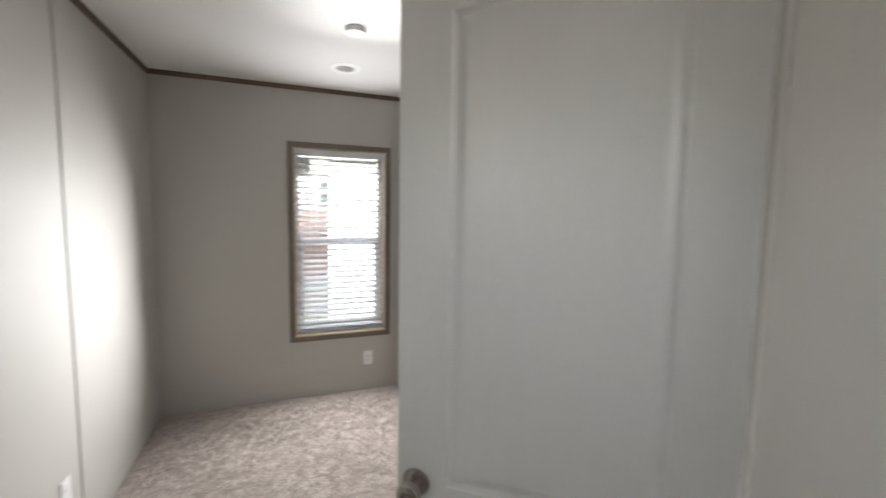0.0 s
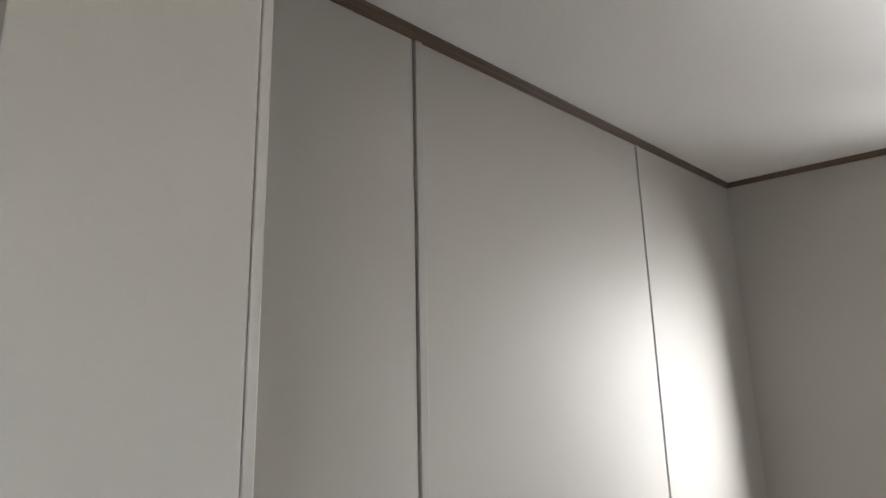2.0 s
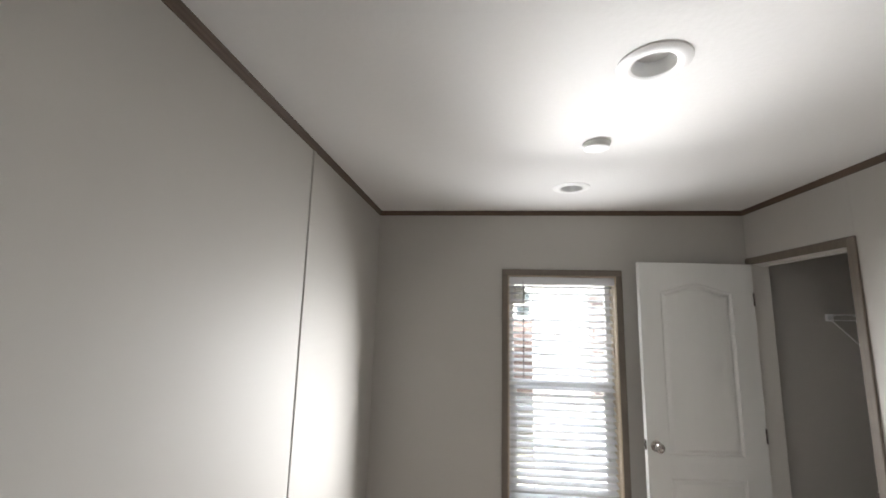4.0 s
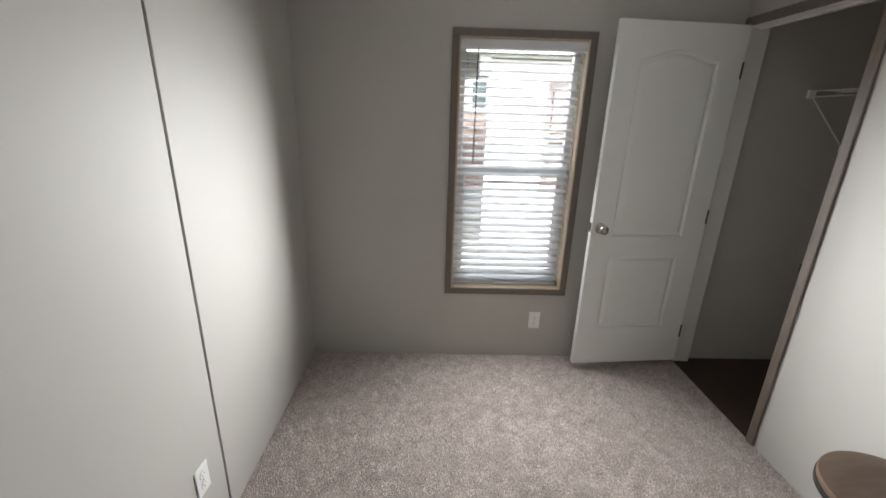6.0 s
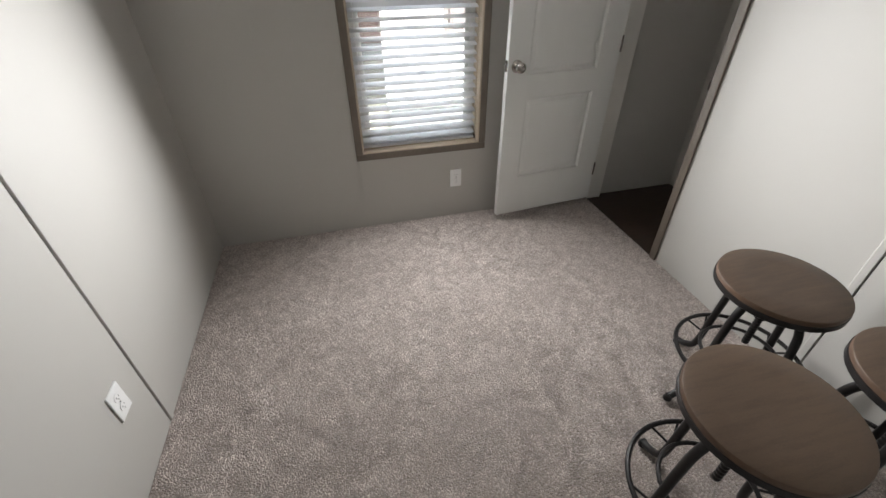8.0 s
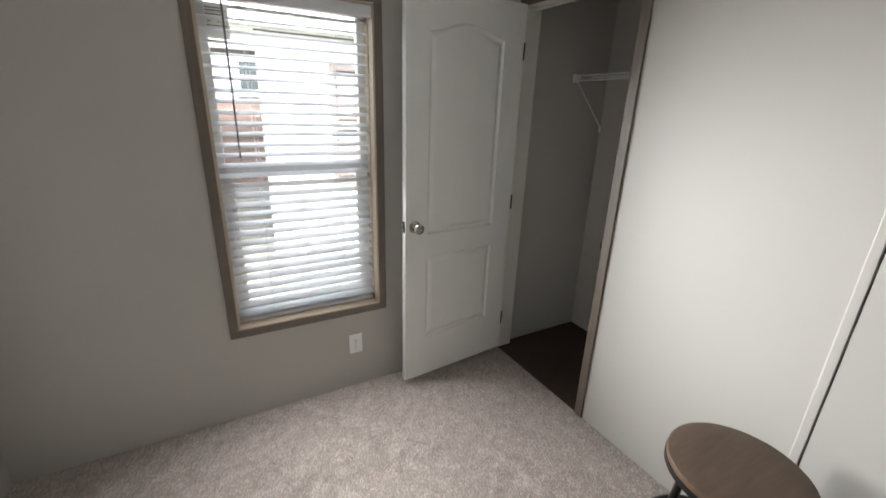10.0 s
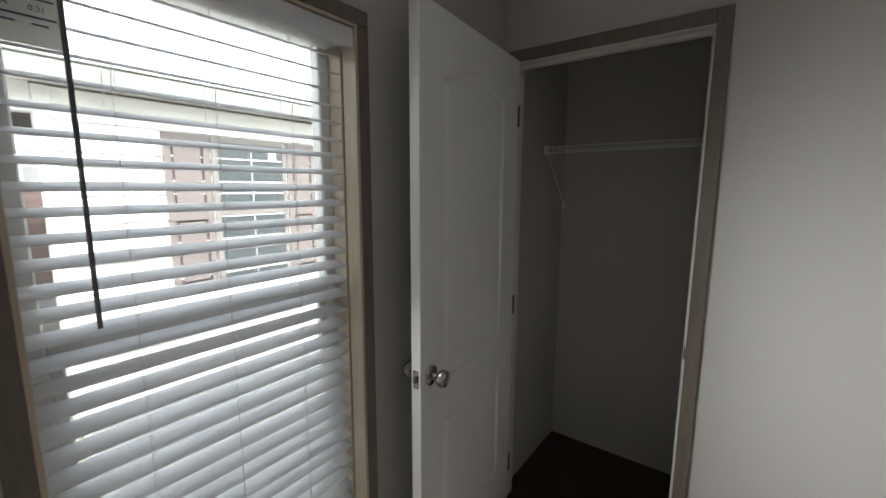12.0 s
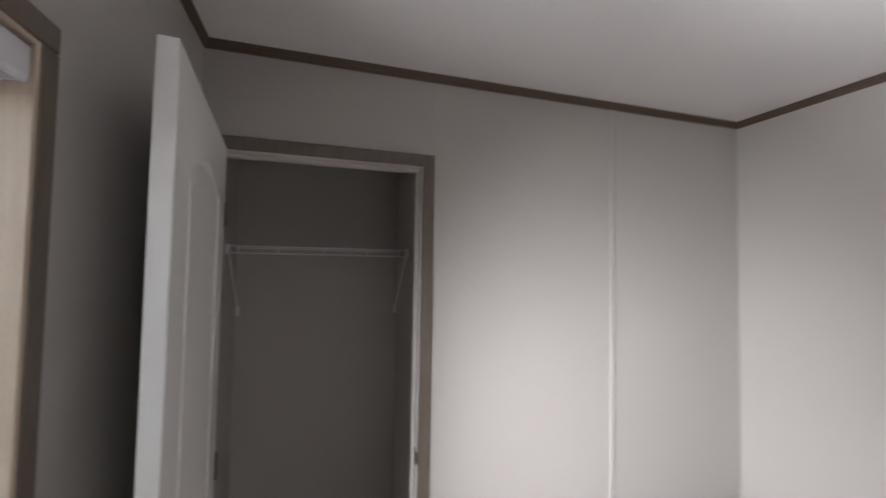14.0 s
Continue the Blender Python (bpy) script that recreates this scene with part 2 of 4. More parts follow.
def boxes(items, bevel=0.0):
    bm = bmesh.new()
    for a, b in items:
        cuboid(a, b, bevel, bm)
    return bm


def lathe(profile, n=32, caps=True):
    """Turned about z from (radius, height) pairs."""
    bm = bmesh.new()
    rings = []
    for r, z in profile:
        if r < 1e-6:
            rings.append([bm.verts.new((0, 0, z))])
        else:
            rings.append([bm.verts.new((r * math.cos(2 * math.pi * i / n), r * math.sin(2 * math.pi * i / n), z)) for i in range(n)])
    for a, b in zip(rings, rings[1:]):
        for i in range(n):
            j = (i + 1) % n
            if len(a) == 1 and len(b) == 1:
                continue
            if len(a) == 1:
                bm.faces.new((a[0], b[i], b[j]))
            elif len(b) == 1:
                bm.faces.new((a[i], a[j], b[0]))
            else:
                bm.faces.new((a[i], a[j], b[j], b[i]))
    bmesh.ops.recalc_face_normals(bm, faces=bm.faces)
    return bm


def smooth_path(pts, steps=6):
    pts = [Vector(p) for p in pts]
    out = []
    for i in range(len(pts) - 1):
        p0, p1, p2, p3 = pts[max(i - 1, 0)], pts[i], pts[i + 1], pts[min(i + 2, len(pts) - 1)]
        for k in range(steps):
            t = k / steps
            out.append(0.5 * ((2 * p1) + (p2 - p0) * t + (2 * p0 - 5 * p1 + 4 * p2 - p3) * t * t + (3 * p1 - p0 - 3 * p2 + p3) * t ** 3))
    out.append(pts[-1])
    return out


def tube(pts, r, n=8, closed=False, bm=None):
    pts = [Vector(p) for p in pts]
    bm = bm or bmesh.new()
    rings = []
    up = Vector((0, 0, 1))
    prev = None
    for i, p in enumerate(pts):
        if closed:
            d = (pts[(i + 1) % len(pts)] - pts[i - 1]).normalized()
        else:
            d = (pts[min(i + 1, len(pts) - 1)] - pts[max(i - 1, 0)]).normalized()
        if prev is None:
            a = d.cross(up if abs(d.z) < 0.9 else Vector((1, 0, 0))).normalized()
        else:
            a = (prev - d * prev.dot(d)).normalized()
        prev = a
        b = d.cross(a)
        rings.append([bm.verts.new(p + r * (a * math.cos(2 * math.pi * k / n) + b * math.sin(2 * math.pi * k / n))) for k in range(n)])
    pairs = list(zip(rings, rings[1:])) + ([(rings[-1], rings[0])] if closed else [])
    for a, b in pairs:
        for k in range(n):
            bm.faces.new((a[k], a[(k + 1) % n], b[(k + 1) % n], b[k]))
    if not closed:
        bm.faces.new(rings[0][::-1])
        bm.faces.new(rings[-1])
    bmesh.ops.recalc_face_normals(bm, faces=bm.faces)
    return bm


def circle(r, z, n=48):
    return [(r * math.cos(2 * math.pi * i / n), r * math.sin(2 * math.pi * i / n), z) for i in range(n)]


def prism(outline, axis, lo, hi):
    """A profile (two coordinates) drawn out along an axis from lo to hi. Axis 'x': (y, z); 'y': (x, z)."""
    bm = bmesh.new()
    def at(p, s):
        return (s, p[0], p[1]) if axis == "x" else (p[0], s, p[1])
    a = [bm.verts.new(at(p, lo)) for p in outline]
    b = [bm.verts.new(at(p, hi)) for p in outline]
    bm.faces.new(a)
    bm.faces.new(b[::-1])
    n = len(outline)
    for i in range(n):
        bm.faces.new((a[i], b[i], b[(i + 1) % n], a[(i + 1) % n]))
    bmesh.ops.recalc_face_normals(bm, faces=bm.faces)
    return bm


# ---- plan, metres: west wall x=0, north wall y=0, floor z=0 ----
W, H = 2.435, 2.402
YS = -2.36          # south wall of the room, east of the entry
XN = 1.75           # east side of the entry recess
Y1, Y0 = -2.862, -3.05   # entry wall, room face and hall face
XJ0, XJ1 = 0.39, 1.645   # entry jambs
HALL = -5.4
WX0, WX1, WZ0, WZ1 = 0.905, 1.608, 0.498, 1.956  # window opening
CY0, CY1, CZ = -0.747, -0.042, 2.036              # closet opening
CB, CS = 3.16, -0.80                             # closet back wall, closet south wall

# ---- floors ----
floor = link("floor", boxes([((-0.1, HALL - 0.1, -0.1), (W + 0.004, 0.12, 0.0))]), M_CARPET)
tagged(floor, "grey-brown cut pile carpet over the room", "floor", kind="structure")
cfloor = link("floor_closet", boxes([((W + 0.004, CS - 0.1, -0.1), (CB + 0.1, 0.12, 0.002))]), M_CLOSETFLOOR)
tagged(cfloor, "dark brown bare closet floor", "floor", kind="structure")


def carpet_pile(name, x0, x1, y0, y1, pitch, height):
    rng = np.random.default_rng(5)
    nx, ny = int((x1 - x0) / pitch), int((y1 - y0) / pitch)
    gx, gy = np.meshgrid(np.arange(nx), np.arange(ny))
    n = nx * ny
    cx = x0 + (gx.ravel() + 0.5 + rng.uniform(-0.45, 0.45, n)) * pitch
    cy = y0 + (gy.ravel() + 0.5 + rng.uniform(-0.45, 0.45, n)) * pitch
    # slow patches of nap lean the tufts together
    ph = np.sin(cx * 23 + 2.3 * np.sin(cy * 17)) + np.sin(cy * 27 + 2.7 * np.sin(cx * 19 + 1)) + 0.5 * np.sin(cx * 4.1 + 1.3 * np.sin(cy * 3.3))
    lean = 0.0018
    lx = rng.normal(0, lean, n) + 0.002 * np.cos(ph * 2)
    ly = rng.normal(0, lean, n) + 0.002 * np.sin(ph * 2)
    h = height * rng.uniform(0.7, 1.15, n)
    r = pitch * rng.uniform(0.5, 0.72, n)
    a0 = rng.uniform(0, 6.28, n)
    co = np.zeros((n, 7, 3))
    for k in range(3):
        a = a0 + k * 2.094
        co[:, k, 0], co[:, k, 1] = cx + r * np.cos(a), cy + r * np.sin(a)
        co[:, k, 2] = 0.001
        co[:, k + 3, 0], co[:, k + 3, 1] = cx + lx * 0.7 + 0.75 * r * np.cos(a), cy + ly * 0.7 + 0.75 * r * np.sin(a)
        co[:, k + 3, 2] = h * 0.75
    co[:, 6, 0], co[:, 6, 1], co[:, 6, 2] = cx + lx, cy + ly, h
    base = (np.arange(n) * 7)[:, None, None]
    quad = np.array([[0, 1, 4, 3], [1, 2, 5, 4], [2, 0, 3, 5]])[None] + base
    tri = np.array([[3, 4, 6], [4, 5, 6], [5, 3, 6]])[None] + base
    quad, tri = quad.reshape(-1, 4), tri.reshape(-1, 3)
    me = bpy.data.meshes.new(name)
    me.vertices.add(n * 7)
    me.vertices.foreach_set("co", co.reshape(-1))
    loops = np.concatenate([quad.ravel(), tri.ravel()])
    me.loops.add(len(loops))
    me.loops.foreach_set("vertex_index", loops)
    starts = np.concatenate([np.arange(len(quad)) * 4, len(quad) * 4 + np.arange(len(tri)) * 3])
    me.polygons.add(len(starts))
    me.polygons.foreach_set("loop_start", starts)
    me.update(calc_edges=True)
    me.validate()
    me.materials.append(M_PILE)
    me.polygons.foreach_set("use_smooth", np.ones(len(starts), dtype=bool))
    ob = new(name, me)
    return tagged(ob, "short grey-brown carpet tufts with nap patches", "carpet pile", kind="stuff")


carpet_pile("carpet_pile", 0.002, W + 0.002, -2.9, -0.002, 0.0062, 0.0058)

# ---- walls ----
def wall(name, items, label):
    ob = link(name, boxes(items), M_STUD)
    return tagged(ob, label, "wall", kind="structure")


def panel(parent, items):
    return part("panel", boxes(items), M_PANEL, parent)


# the gap at y -4.2 to -3.5 is added, out of view, to light the doorway
wall_w = wall("wall_west", [((-0.1, -3.5, 0), (-0.009, 0.12, H)), ((-0.1, HALL, 0), (-0.009, -4.2, H)), ((-0.1, -4.2, 0), (-0.009, -3.5, 1.6)), ((-0.1, -4.2, 1.9), (-0.009, -3.5, H))], "light greige vinyl-panelled wall with battens")
wall_n = wall("wall_north", [((-0.009, 0.009, 0), (WX0, 0.12, H)), ((WX1, 0.009, 0), (CB + 0.1, 0.12, H)),
                             ((WX0, 0.009, 0), (WX1, 0.12, WZ0)), ((WX0, 0.009, WZ1), (WX1, 0.12, H))],
              "greige vinyl-panelled outside wall with a window")
wall_e = wall("wall_east", [((W + 0.009, YS - 0.1, 0), (W + 0.091, CY0 - 0.02, H)), ((W + 0.009, CY0 - 0.02, CZ + 0.02), (W + 0.091, 0.009, H)),
                            ((W + 0.009, CY1 + 0.02, 0), (W + 0.091, 0.009, CZ + 0.02))],
              "light greige vinyl-panelled wall with a closet opening")
wall_s = wall("wall_south", [((XN, YS - 0.1, 0), (W + 0.009, YS - 0.009, H))], "light greige vinyl-panelled wall")
wall_r = wall("wall_recess", [((XN + 0.009, Y0, 0), (XN + 0.1, YS - 0.1, H))], "light greige side wall of the entry recess")
wall_d = wall("wall_entry", [((-0.009, Y0 + 0.009, 0), (XJ0 - 0.02, Y1 - 0.009, H)), ((XJ1 + 0.02, Y0 + 0.009, 0), (XN + 0.009, Y1 - 0.009, H)),
                             ((XJ0 - 0.02, Y0 + 0.009, 2.07), (XJ1 + 0.02, Y1 - 0.009, H))], "greige entry wall round the doorway")
SE = -1.181   # first seam of the west wall
SE2 = -2.395
g = 0.0036
panel(wall_w, [((-0.009, SE + g, 0), (0, 0.0, H))])
panel(wall_w, [((-0.009, SE2 + g, 0), (0, SE - g, H))])
panel(wall_w, [((-0.009, Y1, 0), (0, SE2 - g, H))])
panel(wall_w, [((-0.009, HALL, 0), (0, -4.2, H)), ((-0.009, -3.5, 0), (0, Y0, H)), ((-0.009, -4.2, 0), (0, -3.5, 1.6)), ((-0.009, -4.2, 1.9), (0, -3.5, H))])
panel(wall_n, [((0.0, 0, 0), (0.878, 0.009, H))])
panel(wall_n, [((0.8783, 0, 0), (WX0, 0.009, H)), ((WX1, 0, 0), (2.0983, 0.009, H)), ((WX0, 0, 0), (WX1, 0.009, WZ0)), ((WX0, 0, WZ1), (WX1, 0.009, H))])
panel(wall_n, [((2.0986, 0, 0), (W, 0.009, H))])
panel(wall_e, [((W, CY0 - 0.0405, CZ + 0.02), (W + 0.009, -0.0005, H)), ((W, CY1 + 0.02, 0), (W + 0.009, -0.0005, CZ + 0.02))])
ES = -1.6325
g = 0.0026
panel(wall_e, [((W, ES + g, 0), (W + 0.009, CY0 - 0.0412, H))])
panel(wall_e, [((W, YS, 0), (W + 0.009, ES - g, H))])
panel(wall_s, [((XN, YS - 0.009, 0), (W - 0.0005, YS, H))])
panel(wall_r, [((XN, Y1, 0), (XN + 0.009, YS - 0.009, H))])
panel(wall_d, [((0, Y1 - 0.009, 0), (XJ0 - 0.02, Y1, H)), ((XJ1 + 0.02, Y1 - 0.009, 0), (XN, Y1, H)), ((XJ0 - 0.02, Y1 - 0.009, 2.07), (XJ1 + 0.02, Y1, H))])
panel(wall_d, [((0, Y0, 0), (XJ0 - 0.02, Y0 + 0.009, H)), ((XJ1 + 0.02, Y0, 0), (2.0, Y0 + 0.009, H)), ((XJ0 - 0.02, Y0, 2.07), (XJ1 + 0.02, Y0 + 0.009, H))])


def batten_x(parent, x, side, y0, y1):
    """Thin cover strip with eased edges on a wall that faces along x."""
    t = 0.0045 * side
    prof = [(x, y0), (x + t * 0.9, y0 + 0.001), (x + t, y0 + 0.004), (x + t, y1 - 0.004), (x + t * 0.5, y1 - 0.0008), (x, y1)]
    bm = bmesh.new()
    a = [bm.verts.new((p[0], p[1], 0.0)) for p in prof]
    b = [bm.verts.new((p[0], p[1], H - 0.031)) for p in prof]
    bm.faces.new(a)
    bm.faces.new(b[::-1])
    for i in range(len(prof)):
        j = (i + 1) % len(prof)
        bm.faces.new((a[i], b[i], b[j], a[j]))
    bmesh.ops.recalc_face_normals(bm, faces=bm.faces)
    return part("batten", bm, M_PANEL, parent)


batten_x(wall_w, 0.0, 1, SE + 0.0036, SE + 0.029)
batten_x(wall_w, 0.0, 1, SE2 + 0.0036, SE2 + 0.029)
batten_x(wall_e, W, -1, ES + g, ES + 0.029)
part("corner_bead", boxes([((W - 0.006, YS, 0), (W, YS + 0.006, H - 0.031))], 0.0015), M_PANEL, wall_e)

# closet walls
wc = wall("wall_closet_back", [((CB + 0.009, CS - 0.1, 0), (CB + 0.1, 0.009, H))], "greige closet back wall")
panel(wc, [((CB, CS, 0), (CB + 0.009, 0, H))])
wc2 = wall("wall_closet_side", [((W + 0.091, CS - 0.1, 0), (CB + 0.009, CS - 0.009, H))], "greige closet side wall")
panel(wc2, [((W + 0.1, CS - 0.009, 0), (CB, CS, H))])
panel(wall_n, [((W + 0.1, 0, 0), (CB, 0.009, H))])
panel(wall_e, [((W + 0.091, CS, 0), (W + 0.1, CY0 - 0.02, H)), ((W + 0.091, CY0 - 0.02, CZ + 0.02), (W + 0.1, 0, H)), ((W + 0.091, CY1 + 0.02, 0), (W + 0.1, 0, CZ + 0.02))])

# unseen hall behind the entry, closed but for an opening added on each side for light
hall_e = wall("wall_hall_east", [((2.0, HALL, 0), (2.1, -4.7, H)), ((2.0, -3.6, 0), (2.1, Y0, H)), ((2.0, -4.7, 0), (2.1, -3.6, 1.5)), ((2.0, -4.7, 2.0), (2.1, -3.6, H))],
              "unseen plain greige hall wall with an opening added for light")
hall_s = wall("wall_hall_end", [((-0.1, HALL - 0.1, 0), (2.1, HALL, H))], "unseen plain greige hall end wall")
for ob in (hall_s, hall_e):
    ob.data.materials[0] = M_PANEL

# ---- ceiling with round cut-outs for the two cans ----
CANS = ((1.225, -0.53), (1.213, -1.69))


def ceiling_mesh():
    bm = bmesh.new()
    edges = []
    def loop(pts):
        vs = [bm.verts.new(p) for p in pts]
        edges.extend(bm.edges.new((vs[i], vs[(i + 1) % len(vs)])) for i in range(len(vs)))
    x0, x1, y0, y1 = -0.1, CB + 0.1, HALL - 0.1, 0.12
    loop([(x0, y0, H), (x1, y0, H), (x1, y1, H), (x0, y1, H)])
    for cx, cy in CANS:
        loop([(cx + 0.062 * math.cos(a * math.pi / 20), cy + 0.062 * math.sin(a * math.pi / 20), H) for a in range(40)])
    bmesh.ops.triangle_fill(bm, use_beauty=True, use_dissolve=False, edges=edges, normal=(0, 0, -1))
    for f in bm.faces:
        if f.normal.z > 0:
            f.normal_flip()
    cuboid((x0, y0, H + 0.12), (x1, y1, H + 0.2), 0, bm)
    for a, b in (((x0, y0, H), (x0 + 0.02, y1, H + 0.12)), ((x1 - 0.02, y0, H), (x1, y1, H + 0.12)), ((x0, y1 - 0.02, H), (x1, y1, H + 0.12)), ((x0, y0, H), (x1, y0 + 0.02, H + 0.12))):
        cuboid((a[0], a[1], a[2] + 0.002), b, 0, bm)
    return bm


tagged(link("ceiling", ceiling_mesh(), M_CEIL), "flat white painted ceiling", "ceiling", kind="structure")

CR = [(0, 0), (0.004, 0), (0.006, 0.004), (0.007, 0.010), (0.011, 0.016), (0.013, 0.023), (0.016, 0.027), (0.016, 0.031), (0, 0.031)]
ZC = H - 0.031


def crown(name, axis, base, side, lo, hi):
    ob = link(name, prism([(base + side * d, ZC + z) for d, z in CR], axis, lo, hi), M_CROWN)
    return tagged(ob, "narrow dark brown crown moulding", "moulding", kind="structure")


crown("trim_crown_west", "y", 0, 1, Y1, 0)
crown("trim_crown_north", "x", 0, -1, 0, W)
crown("trim_crown_east", "y", W, -1, YS, 0)
crown("trim_crown_south", "x", YS, 1, XN, W)

# ---- window ----
win = thing("window_1", pose(0, 0, 0), "single-hung vinyl window in taupe wood-grain casing", "window", kind="structure")
CW = 0.040
casing = ((("casing"), (WX0 - CW, -0.014, WZ0 - CW), (WX1 + CW, 0, WZ0)), ("casing", (WX0 - CW, -0.014, WZ1), (WX1 + CW, 0, WZ1 + CW)),
          ("casing", (WX0 - CW, -0.014, WZ0), (WX0, 0, WZ1)), ("casing", (WX1, -0.014, WZ0), (WX1 + CW, 0, WZ1)))
for nm, a, b in casing:
    part(nm, cuboid(a, b, 0.0025), M_TAUPE, win)
for a, b in (((WX0 - 0.004, 0.0, WZ0), (WX0 + 0.008, 0.042, WZ1)), ((WX1 - 0.008, 0.0, WZ0), (WX1 + 0.004, 0.042, WZ1)),
             ((WX0 + 0.008, 0.0, WZ0), (WX1 - 0.008, 0.042, WZ0 + 0.008)), ((WX0 + 0.008, 0.0, WZ1 - 0.008), (WX1 - 0.008, 0.042, WZ1))):
    part("reveal_board", cuboid((a[0], a[1] - 0.012, a[2]), b, 0.0012), M_CREAM, win)
for a, b in (((WX0, 0.045, WZ0), (WX0 + 0.012, 0.101, WZ1)), ((WX1 - 0.012, 0.045, WZ0), (WX1, 0.101, WZ1)),
             ((WX0 + 0.012, 0.045, WZ0), (WX1 - 0.012, 0.101, WZ0 + 0.012)), ((WX0 + 0.012, 0.045, WZ1 - 0.012), (WX1 - 0.012, 0.101, WZ1))):
    part("inner_reveal", cuboid(a, b, 0.0015), M_CREAM, win)
FR = 0.045
for a, b in (((WX0, 0.101, WZ0), (WX0 + FR, 0.141, WZ1)), ((WX1 - FR, 0.101, WZ0), (WX1, 0.141, WZ1)),
             ((WX0 + FR, 0.101, WZ0), (WX1 - FR, 0.141, WZ0 + FR)), ((WX0 + FR, 0.101, WZ1 - FR), (WX1 - FR, 0.141, WZ1))):
    part("window_frame", cuboid(a, b, 0.004), M_VINYL, win, "white vinyl frame")
ZM = 1.228
for a, b in (((WX0 + FR, 0.104, ZM - 0.022), (WX1 - FR, 0.138, ZM + 0.022)), ((WX0 + FR, 0.106, WZ0 + FR), (WX0 + FR + 0.022, 0.126, ZM - 0.022)),
             ((WX1 - FR - 0.022, 0.106, WZ0 + FR), (WX1 - FR, 0.126, ZM - 0.022)), ((WX0 + FR + 0.022, 0.106, WZ0 + FR), (WX1 - FR - 0.022, 0.126, WZ0 + FR + 0.03))):
    part("sash_rail", cuboid(a, b, 0.003), M_VINYL, win, "white vinyl sash rail")
for a, b in (((WX0 + FR + 0.001, 0.124, ZM + 0.023), (WX1 - FR - 0.001, 0.127, WZ1 - FR)), ((WX0 + FR + 0.023, 0.115, WZ0 + FR + 0.031), (WX1 - FR - 0.023, 0.118, ZM - 0.023))):
    pane = part("pane", cuboid(a, b), M_GLASS, win, "clear glass pane")
    pane.visible_shadow = False

# rating label on the upper pane
lab = thing("paper_sticker", pose(0.985, 0.1228, 1.82), "pale paper rating label stuck on the glass", "label")
part("sheet", cuboid((-0.048, -0.0006, -0.052), (0.048, 0.0006, 0.075)), M_STICK, lab)


def text_part(body, x, z, size, parent, y=-0.0012):
    cu = bpy.data.curves.new("lettering", "FONT")
    cu.body = body
    cu.size = size
    cu.extrude = 0.0002
    ob = bpy.data.objects.new("lettering_curve", cu)
    scene.collection.objects.link(ob)
    me = bpy.data.meshes.new_from_object(ob.evaluated_get(bpy.context.evaluated_depsgraph_get()))
    bpy.data.objects.remove(ob)
    me.materials.clear()
    me.materials.append(M_INK)
    o = new("lettering", me)
    o.parent = parent
    o.matrix_basis = pose(x, y, z, 90, 0, 0)
    return o


text_part("0.34", -0.04, 0.006, 0.013, lab)
text_part("0.31", 0.006, 0.006, 0.013, lab)
for z, x0, x1 in ((-0.004, -0.042, 0.042), (-0.016, -0.04, -0.012), (-0.016, 0.008, 0.03), (0.026, -0.042, 0.04), (0.036, -0.042, 0.02), (0.05, -0.042, 0.04), (0.06, -0.042, 0.03)):
    part("print_line", cuboid((x0, -0.0011, z - 0.0016), (x1, -0.0007, z + 0.0016)), M_INK, lab)

# ---- blind ----
blind = thing("window_blind", pose(0, 0, 0), "white two-inch slat blind, tilted half open", "blind")
BX0, BX1 = WX0 + 0.0105, WX1 - 0.012
YB = 0.069
val = [(-0.004, 1.897), (0.0, 1.8945), (0.003, 1.897), (0.003, 1.943), (-0.002, 1.9465), (-0.006, 1.943), (-0.006, 1.902)]
part("valance", prism(val, "x", BX0 - 0.003, BX1 + 0.003), M_SLAT, blind, "white valance board")
part("valance_return", cuboid((BX1 - 0.003, 0.0035, 1.8955), (BX1 + 0.003, 0.04, 1.945), 0.001), M_SLAT, blind)
part("valance_return", cuboid((BX0 - 0.003, 0.0035, 1.8955), (BX0 + 0.003, 0.04, 1.945), 0.001), M_SLAT, blind)
part("headrail", cuboid((BX0 + 0.004, 0.006, 1.905), (BX1 - 0.004, 0.094, 1.945), 0.002), M_VINYL, blind)


def slat_mesh():
    prof_top = []
    n = 8
    hw, th, crownh = 0.025, 0.0026, 0.0022
    for i in range(n + 1):
        u = -1 + 2 * i / n
        prof_top.append((hw * u, crownh * (1 - u * u) + th / 2 * (1 - abs(u) ** 6)))
    prof_bot = [(hw * (-1 + 2 * i / n) * 0.995, crownh * (1 - (-1 + 2 * i / n) ** 2) - th / 2) for i in range(n, -1, -1)]
    return prism(prof_top + prof_bot, "x", BX0, BX1)


bm = slat_mesh()
slat0 = link("slat", bm, M_SLAT, blind, smooth=True)
PITCH = 0.0445
ztop = 1.884
NS = 31
rng = random.Random(4)
for i in range(NS):
    o = slat0 if i == 0 else new("slat", slat0.data)
    o.parent = blind
    tilt = 17 + rng.uniform(-1.2, 1.2)
    o.matrix_basis = pose(rng.uniform(-0.001, 0.001), YB, ztop - i * PITCH, tilt, rng.uniform(-0.08, 0.08), 0)
zb = ztop - NS * PITCH + 0.012
part("bottom_rail", cuboid((BX0, YB - 0.024, zb - 0.009), (BX1, YB + 0.024, zb + 0.008), 0.004), M_SLAT, blind, "white bottom rail")
for x in (1.075, 1.255, 1.44):
    for y in (YB - 0.0262, YB + 0.0262):
        part("ladder_cord", tube([(x, y, 1.9), (x, y, zb)], 0.0008, 5), M_CORD, blind)
    part("lift_cord", tube([(x + 0.012, YB, 1.9), (x + 0.012, YB, zb)], 0.0007, 5), M_CORD, blind)
